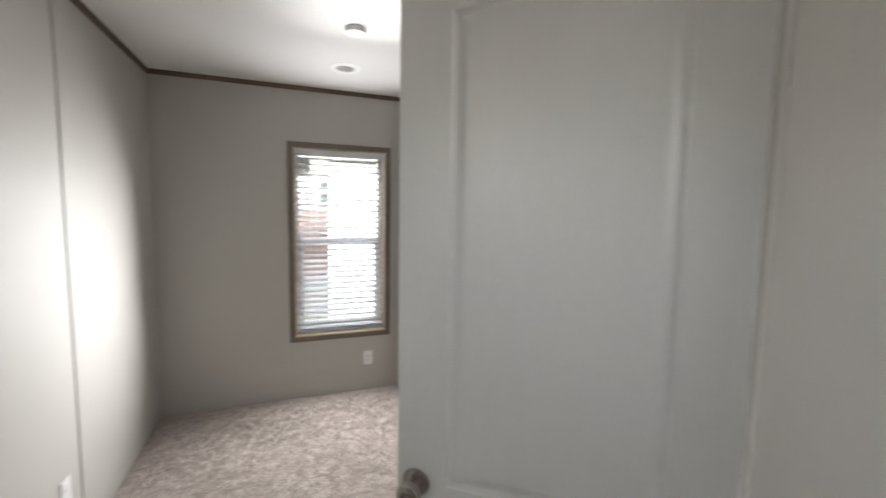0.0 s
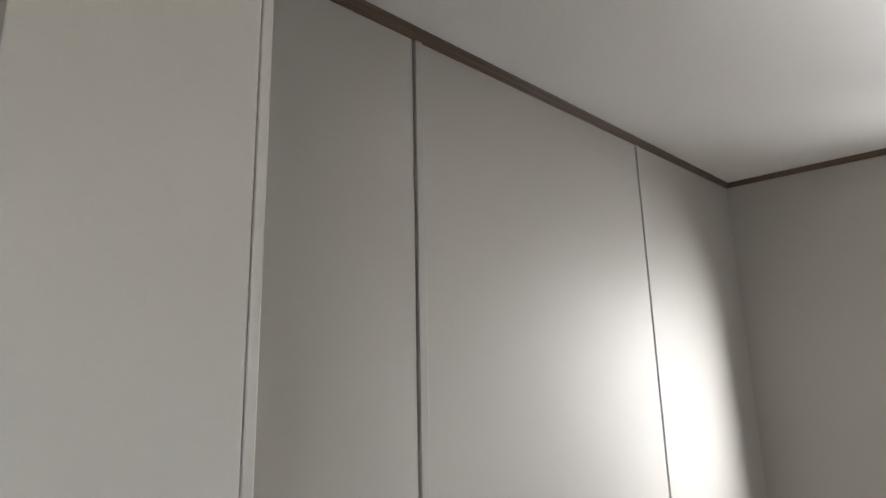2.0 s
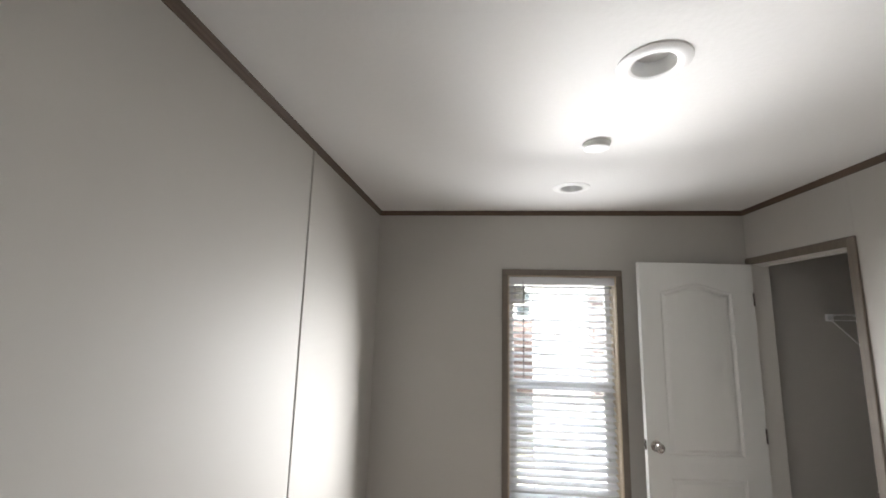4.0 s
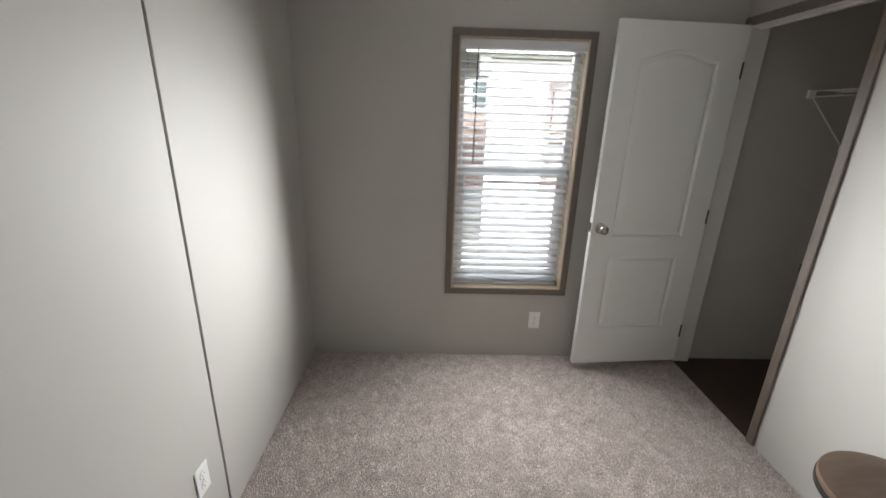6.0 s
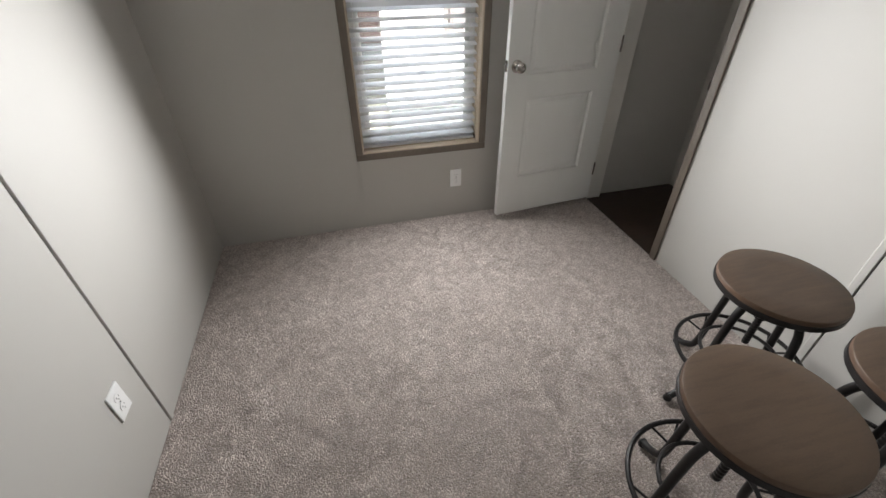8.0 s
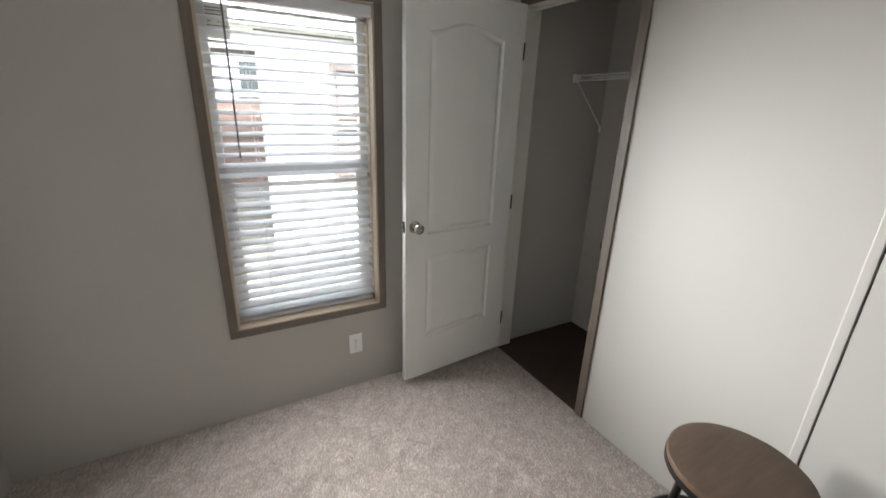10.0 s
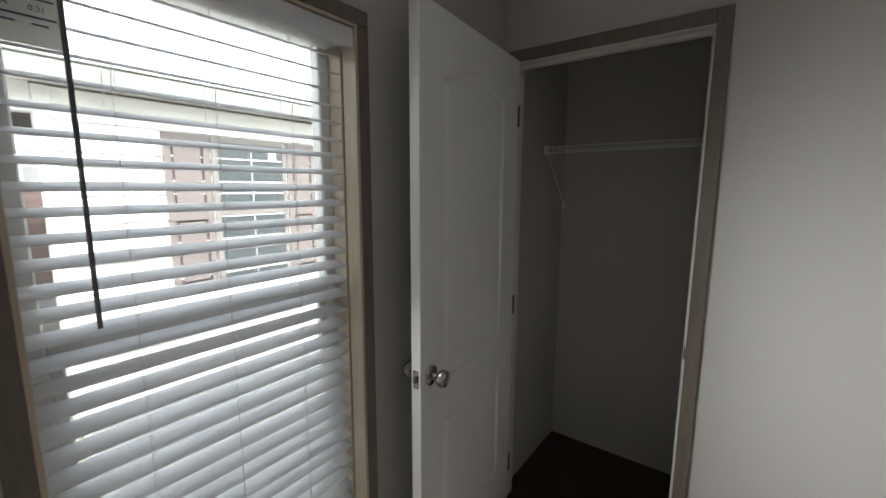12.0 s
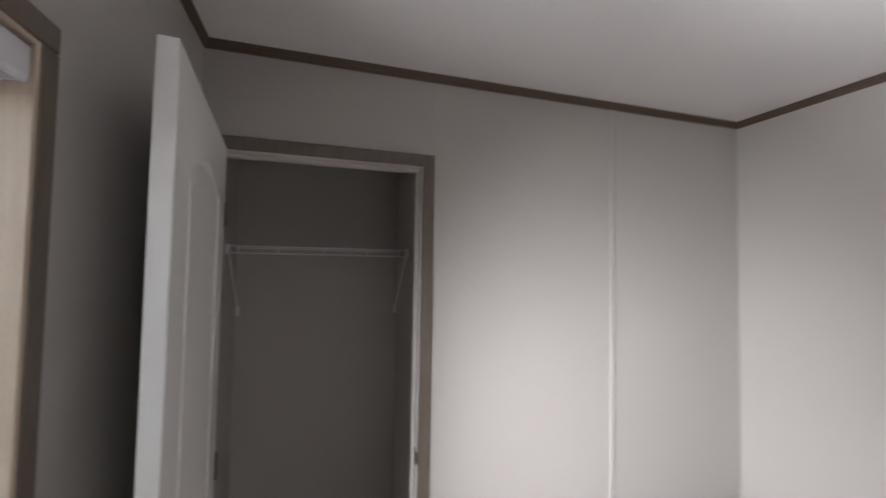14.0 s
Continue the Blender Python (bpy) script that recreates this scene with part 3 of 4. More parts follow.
part("hold_down_bracket", boxes([((BX1 - 0.004, 0.036, WZ0 + 0.009), (BX1 + 0.0035, 0.052, WZ0 + 0.032))], 0.002), M_BRONZE, blind, "small dark hold-down bracket")
wand = part("tilt_wand", tube([(1.006, -0.012, 1.895), (1.006, -0.014, 1.6), (1.0055, -0.014, 1.285)], 0.0042, 6), M_WAND, blind, "grey hexagonal tilt wand")
part("wand_hook", tube([(1.006, 0.004, 1.915), (1.006, -0.006, 1.91), (1.006, -0.012, 1.895)], 0.0015, 6), M_NICKEL, blind)


# ---- doors ----
def door_face_outline(x0, x1, z0, z1, arch):
    pts = [(x0, z0), (x1, z0), (x1, z1)]
    if arch:
        n = 14
        for i in range(1, n):
            u = i / n
            # flat shoulders that sweep up into a shallow arch
            s = math.sin(math.pi * u) ** 1.6
            pts.append((x1 + (x0 - x1) * u, z1 + arch * s))
    pts.append((x0, z1))
    return pts


def inset(pts, d):
    n = len(pts)
    out = []
    for i in range(n):
        p0, p1, p2 = Vector(pts[i - 1]), Vector(pts[i]), Vector(pts[(i + 1) % n])
        e1, e2 = (p1 - p0).normalized(), (p2 - p1).normalized()
        n1, n2 = Vector((-e1.y, e1.x)), Vector((-e2.y, e2.x))
        k = (n1 + n2)
        k = k / max(0.3, k.dot(n1))
        out.append(tuple(p1 + k * d))
    return out


def door_leaf_mesh(w, h, th, panels):
    """A moulded leaf: x from the hinge (0) to the free edge (w), faces at y = -th and 0."""
    bm = bmesh.new()
    rims = []
    e = 0.002
    for y, s in ((-th, 1), (0.0, -1)):
        edges = []
        def loop(pts, yy):
            vs = [bm.verts.new((p[0], yy, p[1])) for p in pts]
            return vs
        rim = loop([(e, e), (w - e, e), (w - e, h - e), (e, h - e)], y)
        rims.append((rim, loop([(0, 0), (w, 0), (w, h), (0, h)], y + s * e)))
        for i in range(4):
            edges.append(bm.edges.new((rim[i], rim[(i + 1) % 4])))
        for x0, x1, z0, z1, arch in panels:
            base = door_face_outline(x0, x1, z0, z1, arch)
            prev = loop(base, y)
            for i in range(len(prev)):
                edges.append(bm.edges.new((prev[i], prev[(i + 1) % len(prev)])))
            for d, dep in ((0.003, 0.005), (0.010, 0.009), (0.016, 0.009), (0.032, 0.002), (0.042, 0.0012)):
                cur = loop(inset(base, d), y + s * dep)
                for i in range(len(cur)):
                    j = (i + 1) % len(cur)
                    bm.faces.new((prev[i], prev[j], cur[j], cur[i]))
                prev = cur
            bm.faces.new(prev)
        bmesh.ops.triangle_fill(bm, use_beauty=True, use_dissolve=False, edges=edges, normal=(0, -s, 0))
    for rim, out in rims:
        for i in range(4):
            bm.faces.new((rim[i], rim[(i + 1) % 4], out[(i + 1) % 4], out[i]))
    a, b = rims[0][1], rims[1][1]
    for i in range(4):
        bm.faces.new((a[i], a[(i + 1) % 4], b[(i + 1) % 4], b[i]))
    bmesh.ops.recalc_face_normals(bm, faces=bm.faces)
    return bm


LW, LH, TH = 0.70, 1.998, 0.035
PAN = [(0.135, LW - 0.13, 0.86, 1.815, 0.052), (0.135, LW - 0.13, 0.255, 0.735, 0)]


# closet door: hinged by the corner, swung back towards the window wall
HX, HY = 2.405, -0.0495
FXY = (1.702, -0.111)
ang = math.degrees(math.atan2(FXY[1] - HY, FXY[0] - HX))
closet_door = thing("door_closet", pose(HX, HY, 0.04, 0, 0, ang), "white two-panel closet door standing open", "door", kind="structure")
CL = math.hypot(FXY[0] - HX, FXY[1] - HY)
# the visible face looks to local +y once swung round, so the leaf lies between y = 0 and y = TH
bm = door_leaf_mesh(CL, LH, TH, [(0.137, CL - 0.127, *p[2:]) for p in PAN])
bmesh.ops.translate(bm, verts=bm.verts, vec=(0, TH, 0))
part("door_leaf", bm, M_WHITE, closet_door, "white moulded two-panel leaf with an arched upper panel")
prof = [(0, 0), (0.031, 0), (0.0325, 0.002), (0.031, 0.006), (0.022, 0.009), (0.0125, 0.011), (0.0115, 0.026), (0.015, 0.03), (0.0235, 0.035),
        (0.0275, 0.043), (0.0275, 0.05), (0.0235, 0.057), (0.014, 0.0605), (0.0125, 0.0595), (0, 0.059)]
for y, rx in ((0.0, 90), (TH, -90)):
    k = part("knob", lathe(prof, 28), M_NICKEL, closet_door, "satin nickel round knob", smooth=True)
    k.matrix_basis = pose(CL - 0.052, y, 0.911, rx, 0, 0)
part("latch_plate", boxes([((CL - 0.0005, TH / 2 - 0.011, 0.883), (CL + 0.001, TH / 2 + 0.011, 0.941))], 0.0004), M_NICKEL, closet_door)
part("latch_bolt", boxes([((CL + 0.001, TH / 2 - 0.006, 0.903), (CL + 0.009, TH / 2 + 0.006, 0.921))], 0.002), M_BRONZE, closet_door)
for z in (0.22, 0.98, 1.78):
    bm = tube([(0.003, TH + 0.003, z - 0.042), (0.003, TH + 0.003, z + 0.042)], 0.0045, 8)
    cuboid((-0.0012, 0.004, z - 0.042), (0.0008, TH, z + 0.042), 0, bm)
    part("hinge", bm, M_BRONZE, closet_door, "dark metal butt hinge")

# closet frame
cf = thing("trim_closet_frame", pose(0, 0, 0), "taupe wood-grain casing round a white closet jamb", "door frame", kind="structure")
CC = 0.049
part("casing", cuboid((W - 0.013, CY0 - CC, 0.004), (W, CY0 - 0.004, CZ + CC), 0.0025), M_TAUPE, cf)
part("casing", cuboid((W - 0.013, CY0 - 0.004, CZ + 0.004), (W, CY1 + 0.004, CZ + CC), 0.0025), M_TAUPE, cf)
part("casing", cuboid((W - 0.013, CY1 + 0.004, 0.004), (W, -0.002, CZ + CC), 0.0025), M_TAUPE, cf)
part("jamb", cuboid((W - 0.004, CY0 - 0.019, 0.003), (W + 0.104, CY0, CZ), 0.0015), M_JAMB, cf, "white painted jamb")
part("jamb", cuboid((W - 0.004, CY1, 0.003), (W + 0.104, CY1 + 0.019, CZ), 0.0015), M_JAMB, cf, "white painted jamb")
part("jamb", cuboid((W - 0.004, CY0 - 0.019, CZ), (W + 0.104, CY1 + 0.019, CZ + 0.019), 0.0015), M_JAMB, cf, "white painted head jamb")
part("door_stop", cuboid((W + 0.04, CY0, 0.003), (W + 0.07, CY0 + 0.009, CZ), 0.001), M_JAMB, cf)
part("door_stop", cuboid((W + 0.04, CY0 + 0.009, CZ - 0.009), (W + 0.07, CY1, CZ), 0.001), M_JAMB, cf)
part("strike_plate", cuboid((W + 0.002, CY0 - 0.001, 0.925), (W + 0.03, CY0 + 0.0012, 0.985), 0.0004), M_BRONZE, cf)
part("strike_lip", cuboid((W - 0.016, CY0 - 0.003, 0.935), (W + 0.002, CY0 + 0.0012, 0.975), 0.0006), M_BRONZE, cf)

# entry door, ajar into the recess, and its frame
EH, EF = (1.62, -2.862), (1.094, -2.458)
ang = math.degrees(math.atan2(EF[1] - EH[1], EF[0] - EH[0]))
EL = math.hypot(EF[0] - EH[0], EF[1] - EH[1])
entry = thing("door_entry", pose(EH[0], EH[1], 0.02, 0, 0, ang), "white two-panel bedroom door standing ajar", "door", kind="structure")
bm = door_leaf_mesh(EL, LH, TH, [(0.115, EL - 0.112, 0.86, 1.87, 0.052), (0.115, EL - 0.112, 0.255, 0.735, 0)])
part("door_leaf", bm, M_WHITE, entry, "white moulded two-panel leaf with an arched upper panel")
for y, rx in ((-TH, 90), (0.0, -90)):
    k = part("knob", lathe(prof, 28), M_NICKEL, entry, "satin nickel round knob", smooth=True)
    k.matrix_basis = pose(EL - 0.046, y, 0.86, rx, 0, 0)
part("latch_plate", boxes([((EL - 0.0005, -TH / 2 - 0.011, 0.831), (EL + 0.001, -TH / 2 + 0.011, 0.889))], 0.0004), M_NICKEL, entry)
ef = thing("trim_entry_frame", pose(0, 0, 0), "pale painted entry jamb and trim", "door frame", kind="structure")
part("jamb", cuboid((XJ0 - 0.02, Y0 - 0.005, 0.003), (XJ0, Y1 - 0.008, 2.05), 0.0015), M_JAMB, ef)
part("jamb", cuboid((XJ1, Y0 - 0.005, 0.003), (XJ1 + 0.02, Y1 - 0.008, 2.05), 0.0015), M_JAMB, ef)
part("jamb", cuboid((XJ0 - 0.02, Y0 - 0.005, 2.05), (XJ1 + 0.02, Y1 - 0.008, 2.07), 0.0015), M_JAMB, ef)
part("casing", cuboid((XJ0 - 0.045, Y1 - 0.0062, 0.003), (XJ0 - 0.002, Y1 + 0.005, 2.095), 0.0015), M_JAMB, ef)
part("casing", cuboid((XJ1 + 0.002, Y1 - 0.0062, 0.003), (XJ1 + 0.045, Y1 + 0.005, 2.095), 0.0015), M_JAMB, ef)
part("casing", cuboid((XJ0 - 0.002, Y1 - 0.0062, 2.052), (XJ1 + 0.002, Y1 + 0.005, 2.095), 0.0015), M_JAMB, ef)


# ---- closet wire shelf ----
shelf = thing("wire_shelf", pose(0, 0, 0), "white coated wire closet shelf on end brackets", "shelf")
SZ, SX = 1.735, 2.872
for x, z in ((SX, SZ), (SX, SZ - 0.03), (CB - 0.012, SZ)):
    part("rail_wire", tube([(x, CS + 0.012, z), (x, -0.012, z)], 0.0032, 6), M_WIRE, shelf)
part("rail_wire", tube([((SX + CB) / 2, CS + 0.012, SZ - 0.004), ((SX + CB) / 2, -0.012, SZ - 0.004)], 0.0028, 6), M_WIRE, shelf)
dw0 = None
for i in range(30):
    y = CS + 0.02 + i * (0.76 / 29)
    if dw0 is None:
        dw0 = part("deck_wire", tube([(SX, 0, SZ + 0.003), (CB - 0.006, 0, SZ + 0.003)], 0.0013, 5), M_WIRE, shelf)
        o = dw0
    else:
        o = new("deck_wire", dw0.data)
        o.parent = shelf
    o.matrix_basis = pose(0, y, 0)
for y in (-0.21, -0.40, -0.60, -0.05, CS + 0.05):
    part("drop_wire", tube([(SX, y, SZ), (SX, y, SZ - 0.03)], 0.0026, 6), M_WIRE, shelf)
for y0, y1, yb in ((-0.0175, -0.0015, -0.012), (CS + 0.0015, CS + 0.0175, CS + 0.012)):
    part("end_bracket", cuboid((SX - 0.01, y0, SZ - 0.038), (SX + 0.03, y1, SZ + 0.008), 0.003), M_WIRE, shelf, "white plastic end bracket")
    part("brace", tube([(SX + 0.02, yb, SZ - 0.03), (CB - 0.01, yb, SZ - 0.3)], 0.0042, 6), M_WIRE, shelf, "slanting white brace")
    part("brace_foot", cuboid((CB - 0.02, yb - 0.008, SZ - 0.33), (CB, yb + 0.008, SZ - 0.285), 0.002), M_WIRE, shelf)


# ---- electrical ----
def outlet(name, place):
    """Duplex receptacle plate facing local -y."""
    o = thing(name, place, "white plastic duplex outlet on the wall", "outlet", group="wall outlets")
    part("plate", cuboid((-0.036, -0.006, -0.058), (0.036, 0.0, 0.058), 0.0025, seg=2), M_PLATE, o)
    for z in (-0.0205, 0.0205):
        bm = lathe([(0, 0), (0.0168, 0), (0.0168, 0.0018), (0.016, 0.0022), (0, 0.0022)], 20)
        bmesh.ops.rotate(bm, verts=bm.verts, cent=(0, 0, 0), matrix=Matrix.Rotation(radians(90), 3, "X"))
        r = part("receptacle", bm, M_PLATE, o)
        r.matrix_basis = pose(0, -0.0058, z)
        for dx, hh in ((-0.0063, 0.0042), (0.0063, 0.0034)):
            part("slot", cuboid((dx - 0.001, -0.0024, 0.002 - hh), (dx + 0.001, -0.0021, 0.002 + hh)), M_SLOT, r)
        part("slot", cuboid((-0.002, -0.0024, -0.0105), (0.002, -0.0021, -0.0065)), M_SLOT, r)
    bm = lathe([(0, 0), (0.003, 0), (0.0025, 0.0008), (0, 0.001)], 12)
    bmesh.ops.rotate(bm, verts=bm.verts, cent=(0, 0, 0), matrix=Matrix.Rotation(radians(90), 3, "X"))
    sc = part("screw", bm, M_NICKEL, o)
    sc.matrix_basis = pose(0, -0.0058, 0)
    return o


outlet("wall_outlet", pose(1.467, 0, 0.273))
outlet("wall_outlet", pose(0, -1.318, 0.325, 0, 0, 90))


def downlight(x, y):
    d = thing("recessed_light", pose(x, y, H), "unlit white recessed ceiling light with a round trim", "ceiling light", group="recessed lights")
    part("trim_ring", lathe([(0.058, 0.0), (0.06, -0.006), (0.07, -0.0095), (0.088, -0.0075), (0.0985, -0.003), (0.099, 0.0)], 48), M_FIXTURE, d, smooth=True)
    part("can", lathe([(0.0605, -0.004), (0.0585, 0.02), (0.055, 0.05), (0.0, 0.0505)], 40), M_FIXTURE, d, smooth=True)
    part("lens", lathe([(0, 0.026), (0.03, 0.027), (0.046, 0.033), (0.053, 0.044), (0.053, 0.048)], 40), M_LENS, d, "frosted round lens", smooth=True)
    return d


for x, y in CANS:
    downlight(x, y)
sm = thing("smoke_detector", pose(1.203, -1.13, H), "round white smoke detector on the ceiling", "smoke detector")
part("base", lathe([(0, 0), (0.056, 0), (0.057, -0.006), (0.054, -0.01), (0, -0.01)], 40), M_FIXTURE, sm, smooth=True)
part("cover", lathe([(0.052, -0.01), (0.0525, -0.014), (0.05, -0.019), (0.044, -0.022), (0.02, -0.024), (0, -0.024)], 40), M_FIXTURE, sm, smooth=True)
tb = part("test_button", lathe([(0, -0.024), (0.008, -0.024), (0.0075, -0.0255), (0, -0.026)], 16), M_PLATE, sm)
tb.matrix_basis = pose(0.018, -0.012, 0.0005)


# ---- stools ----
def stool(place, seat_z, turn):
    s = thing("bar_stool", place, "round brown wood-topped swivel stool on a black iron frame", "stool", group="stools by the wall")
    r = 0.186
    zt = seat_z
    seat = part("seat", lathe([(0, zt - 0.026), (r - 0.004, zt - 0.026), (r, zt - 0.022), (r, zt - 0.006), (r - 0.0015, zt - 0.0025)], 64), M_EDGE, s, "worn lighter wooden seat edge", smooth=True)
    part("seat_top", lathe([(r - 0.0015, zt - 0.0025), (r - 0.006, zt), (r * 0.6, zt + 0.0004), (0, zt + 0.0006)], 64), M_SEAT, s, "brown stained round wooden top", smooth=True)
    part("seat_band", lathe([(r - 0.01, zt - 0.04), (r + 0.0005, zt - 0.041), (r + 0.0025, zt - 0.039), (r + 0.0025, zt - 0.021), (r + 0.0005, zt - 0.0195), (r - 0.01, zt - 0.0195)], 64), M_IRON, s, "black metal band", smooth=True)
    part("seat_plate", lathe([(0, zt - 0.034), (0.07, zt - 0.034), (0.07, zt - 0.027), (0, zt - 0.027)], 32), M_IRON, s)
    hub = 0.47
    part("screw", lathe([(0.0, hub - 0.2)] + [(0.011 + 0.0015 * (i % 2), hub - 0.2 + i * (zt - 0.034 - hub + 0.2) / 40) for i in range(41)] + [(0, zt - 0.034)], 14), M_IRON, s, "threaded steel screw")
    part("hub", lathe([(0, hub - 0.07), (0.022, hub - 0.07), (0.022, hub - 0.01), (0.034, hub), (0.034, hub + 0.02), (0.022, hub + 0.028), (0, hub + 0.028)], 24), M_IRON, s, smooth=True)
    path = smooth_path([(0.024, 0, hub + 0.008), (0.06, 0, hub + 0.022), (0.1, 0, hub + 0.01), (0.126, 0, hub - 0.04), (0.138, 0, hub - 0.13), (0.147, 0, hub - 0.24),
                        (0.155, 0, 0.13), (0.168, 0, 0.075), (0.2, 0, 0.042), (0.234, 0, 0.024)], 5)
    lg = ft = None
    for i in range(4):
        m = pose(0, 0, 0, 0, 0, turn + 90 * i)
        if lg is None:
            lg = part("leg", tube(path, 0.0135, 10), M_IRON, s, smooth=True)
            ft = part("foot", lathe([(0, 0.0), (0.015, 0.0), (0.017, 0.004), (0.016, 0.012), (0.012, 0.024), (0, 0.026)], 16), M_IRON, s, smooth=True)
            l2, f2 = lg, ft
        else:
            l2, f2 = new("leg", lg.data), new("foot", ft.data)
            l2.parent = f2.parent = s
        l2.matrix_basis = m
        f2.matrix_basis = m @ pose(0.238, 0, 0.008)
    # thin V brackets carry the outer ring on the legs
    br = None
    for i in range(4):
        if br is None:
            br = b2 = part("bracket", tube([(0.206, 0.05, 0.2), (0.152, 0.002, 0.165), (0.152, -0.002, 0.165), (0.206, -0.05, 0.2)], 0.004, 6), M_IRON, s)
        else:
            b2 = new("bracket", br.data)
            b2.parent = s
        b2.matrix_basis = pose(0, 0, 0, 0, 0, turn + 90 * i)
    part("foot_ring", tube(circle(0.21, 0.2), 0.008, 8, closed=True), M_IRON, s, "round iron foot ring", smooth=True)
    part("inner_ring", tube(circle(0.13, 0.215), 0.0068, 8, closed=True), M_IRON, s, "smaller iron brace ring", smooth=True)
    return s


stool(pose(2.123, -1.587, 0.006), 0.564, 90)
stool(pose(1.65, -1.962, 0.006), 0.607, 84)
stool(pose(2.12, -2.02, 0.006), 0.605, 20)


# ---- outside ----
GZ = -0.75
tagged(link("ground", boxes([((-400, -400, GZ - 0.5), (400, 400, GZ))]), M_GROUND), "pale gravel and dry grass ground", "ground", kind="structure")
tagged(link("foundation_skirt", boxes([((-0.1, HALL - 0.1, GZ), (CB + 0.1, 0.12, -0.1))]), M_GREYWALL), "grey skirting under the home", "skirting", kind="structure")
tagged(link("roof", prism([(HALL - 0.4, H + 0.2), (0.35, H + 0.2), (0.35, H + 0.3), (HALL / 2, H + 1.0), (HALL - 0.4, H + 0.3)], "x", -0.4, CB + 0.4), M_ROOF), "grey shingle roof of the home", "roof", kind="structure")
NY = 3.0
nb = thing("neighbour_house", pose(0, NY, 0), "white lap-sided home with taupe shutters next door", "house")
NX0, NX1, NZT = 1.45, 12.0, 2.2


def siding(x0, x1, z0, z1, course, lap=0.012):
    bm = bmesh.new()
    z = z0
    while z < z1 - 1e-4:
        zt = min(z + course, z1)
        for f in (((x0, -lap, z), (x1, -lap, z), (x1, 0, zt), (x0, 0, zt)), ((x0, 0, z), (x1, 0, z), (x1, -lap, z), (x0, -lap, z))):
            bm.faces.new([bm.verts.new(p) for p in f])
        z = zt
    cuboid((x0, 0.001, z0), (x1, 0.12, z1), 0, bm)
    bmesh.ops.recalc_face_normals(bm, faces=bm.faces)
    return bm


part("wall", siding(NX0, NX1, -0.2, NZT, 0.104, 0.02), M_SIDING, nb, "white horizontal lap siding")
part("wall", boxes([((NX0 + 2.4, 0.12, -0.2), (NX0 + 2.5, 4.7, NZT)), ((NX1 - 0.1, 0.12, -0.2), (NX1, 4.7, NZT)), ((NX0 + 2.5, 4.6, -0.2), (NX1 - 0.1, 4.7, NZT))]), M_SIDING, nb, "white side walls")
part("corner_trim", boxes([((NX0 - 0.02, -0.02, -0.2), (NX0 + 0.07, 0.07, NZT))], 0.004), M_VINYL, nb, "white corner trim")
part("skirting", boxes([((NX0 + 0.02, 0.03, GZ), (NX1 - 0.02, 0.06, -0.2))]), M_GREYWALL, nb, "grey skirting")
part("gutter", boxes([((-4.0, -0.3, NZT), (NX1 + 0.25, -0.2, NZT + 0.13))], 0.015), M_GUTTER, nb, "grey-green gutter")
part("gutter_lip", boxes([((-4.0, -0.315, NZT + 0.131), (NX1 + 0.25, -0.2, NZT + 0.177))], 0.006), M_VINYL, nb, "white gutter lip")
part("roof_edge", boxes([((-4.0, -0.305, NZT + 0.178), (NX1 + 0.25, -0.292, NZT + 0.272))], 0.003), M_FASCIA, nb, "pale grey metal roof edge")
part("soffit", boxes([((-4.0, -0.2, NZT + 0.02), (NX1 + 0.25, 0.02, NZT + 0.05))]), M_VINYL, nb)
part("roof", prism([(-0.29, NZT + 0.178), (5.0, NZT + 0.178), (5.0, NZT + 0.272), (2.4, NZT + 0.9), (-0.29, NZT + 0.272)], "x", -4.05, NX1 + 0.3), M_ROOF, nb, "grey shingle roof")
part("porch_beam", boxes([((-3.9, 0.0, 2.02), (NX0 - 0.021, 0.12, NZT + 0.02))], 0.004), M_VINYL, nb, "white porch beam")
part("porch_post", boxes([((-3.9, 0.0, GZ), (-3.78, 0.12, 2.02))], 0.004), M_VINYL, nb, "white porch post")
SZ0, SZ1 = 0.6, 1.97
nw = part("window", boxes([((2.54, -0.03, SZ0), (3.27, -0.012, SZ0 + 0.05)), ((2.54, -0.03, SZ1 - 0.05), (3.27, -0.012, SZ1)), ((2.54, -0.03, SZ0 + 0.05), (2.59, -0.012, SZ1 - 0.05)),
                           ((3.22, -0.03, SZ0 + 0.05), (3.27, -0.012, SZ1 - 0.05)), ((2.59, -0.028, 1.27), (3.22, -0.012, 1.31))], 0.003), M_TANFRAME, nb, "tan window frame")
for a, b in (((2.59, -0.018, 1.31), (3.22, -0.0125, SZ1 - 0.05)), ((2.59, -0.018, SZ0 + 0.05), (3.22, -0.0125, 1.27))):
    part("pane", cuboid(a, b), M_DARKPANE, nw, "dark reflective pane")
part("muntin", cuboid((2.9, -0.021, SZ0 + 0.05), (2.91, -0.0185, SZ1 - 0.05)), M_FASCIA, nw)
part("window_sticker", cuboid((3.08, -0.0215, 1.78), (3.16, -0.0185, 1.9)), M_STICK, nw, "pale sticker on the pane")


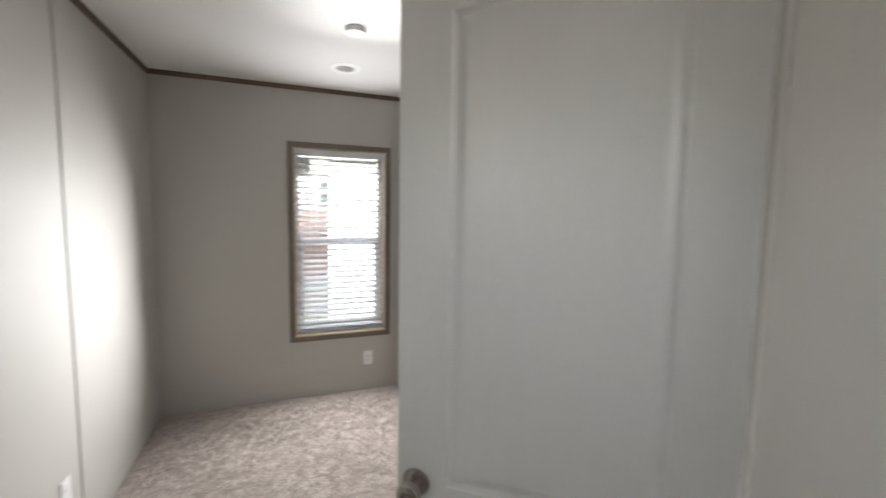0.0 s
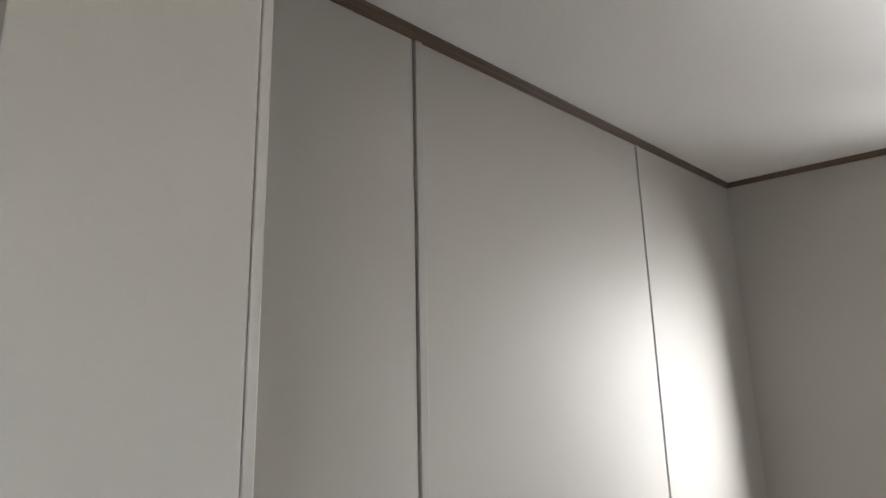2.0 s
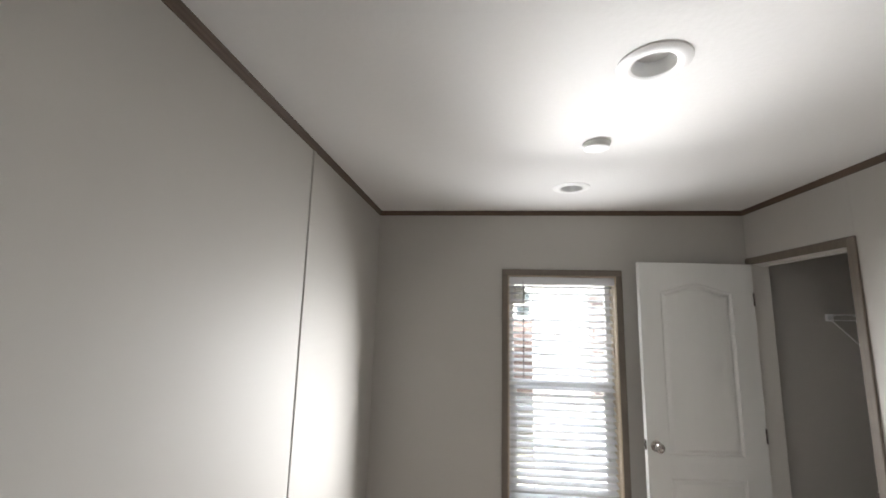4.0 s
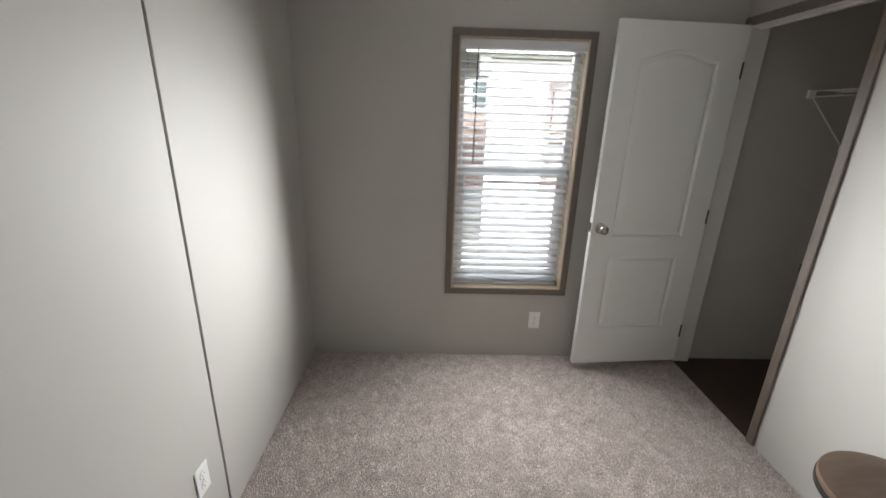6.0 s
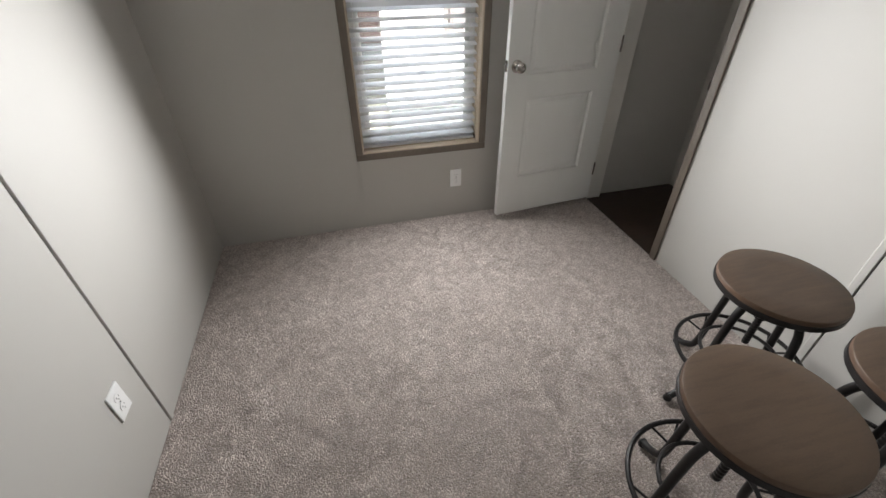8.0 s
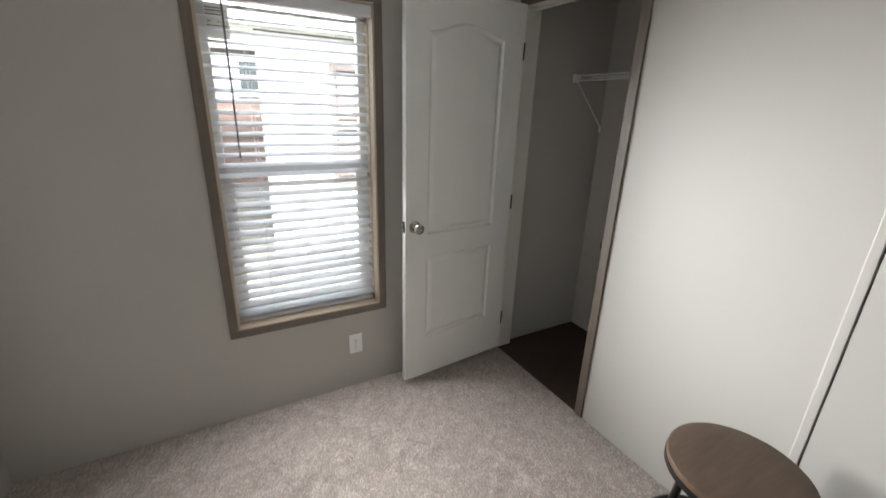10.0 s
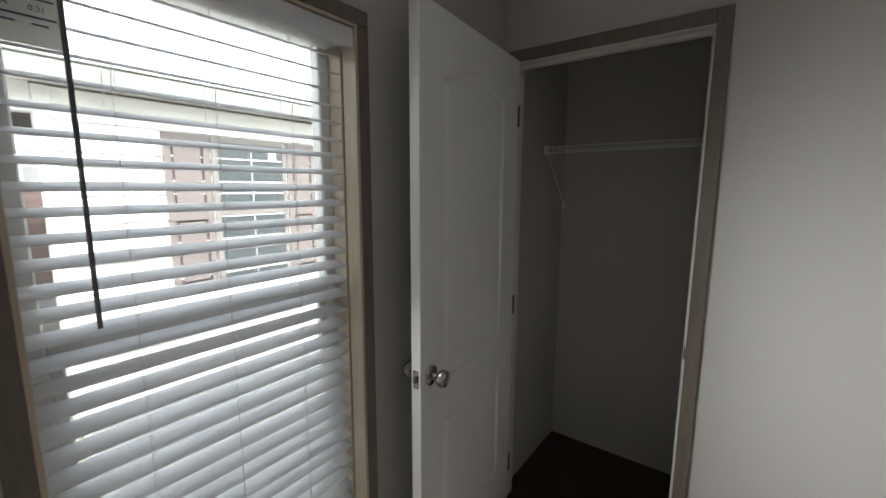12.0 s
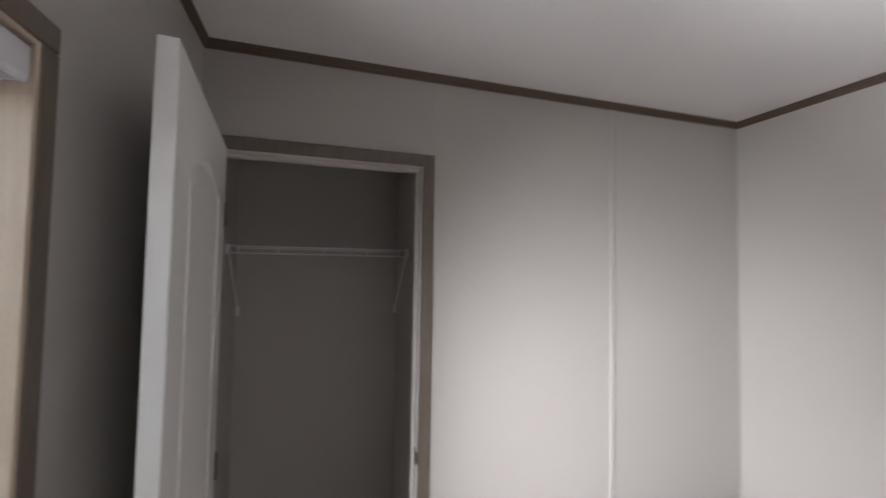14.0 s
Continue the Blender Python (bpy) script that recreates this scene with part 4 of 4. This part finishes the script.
def shutter(x0, x1):
    sh = part("shutter", boxes([((x0, -0.03, SZ0), (x0 + 0.06, -0.0125, SZ1)), ((x1 - 0.06, -0.03, SZ0), (x1, -0.0125, SZ1)), ((x0 + 0.06, -0.03, SZ0), (x1 - 0.06, -0.0125, SZ0 + 0.09)),
                                ((x0 + 0.06, -0.03, 1.24), (x1 - 0.06, -0.0125, 1.34)), ((x0 + 0.06, -0.03, SZ1 - 0.09), (x1 - 0.06, -0.0125, SZ1))], 0.003), M_SHUTTER, nb, "taupe panelled shutter")
    # near-black sheet paints the shade in the recess round the panels
    part("shutter_groove", cuboid((x0 + 0.055, -0.018, SZ0 + 0.085), (x1 - 0.055, -0.0125, SZ1 - 0.085)), M_GROOVE_SHADE, sh, "groove round the panels, its shade put into the colour")
    for z0, z1 in ((SZ0 + 0.09, 1.24), (1.34, SZ1 - 0.09)):
        part("shutter_panel", cuboid((x0 + 0.078, -0.027, z0 + 0.018), (x1 - 0.078, -0.0178, z1 - 0.018), 0.004), M_SHUTTER, sh)


shutter(2.16, 2.53)
shutter(3.28, 3.62)

red = thing("red_house", pose(0, 9.0, 0), "red-brown house with a grey gable and white window", "house")
part("wall", siding(-5.0, 6.0, -0.4, 1.55, 0.14), M_BRICKRED, red, "red-brown lower wall")
part("wall", siding(-5.0, 6.0, 1.55, 3.3, 0.14), M_GREYWALL, red, "grey upper wall")
part("skirting", boxes([((-5, 0.03, GZ), (6, 0.1, -0.4))]), M_GREYWALL, red)
part("roof", prism([(-0.4, 3.3), (5.5, 3.3), (5.5, 3.4), (2.6, 4.6), (-0.4, 3.4)], "x", -5.4, 6.4), M_ROOF, red, "grey shingle roof")
for x in (1.6, -1.2):
    rw = part("window", boxes([((x, -0.05, 1.62), (x + 0.54, -0.015, 1.7)), ((x, -0.05, 2.36), (x + 0.54, -0.015, 2.44)), ((x, -0.05, 1.7), (x + 0.08, -0.015, 2.36)),
                               ((x + 0.46, -0.05, 1.7), (x + 0.54, -0.015, 2.36)), ((x + 0.08, -0.05, 1.99), (x + 0.46, -0.015, 2.07))], 0.004), M_VINYL, red, "white window frame")
    part("pane", cuboid((x + 0.08, -0.03, 1.7), (x + 0.46, -0.0155, 2.36)), M_DARKPANE, rw)
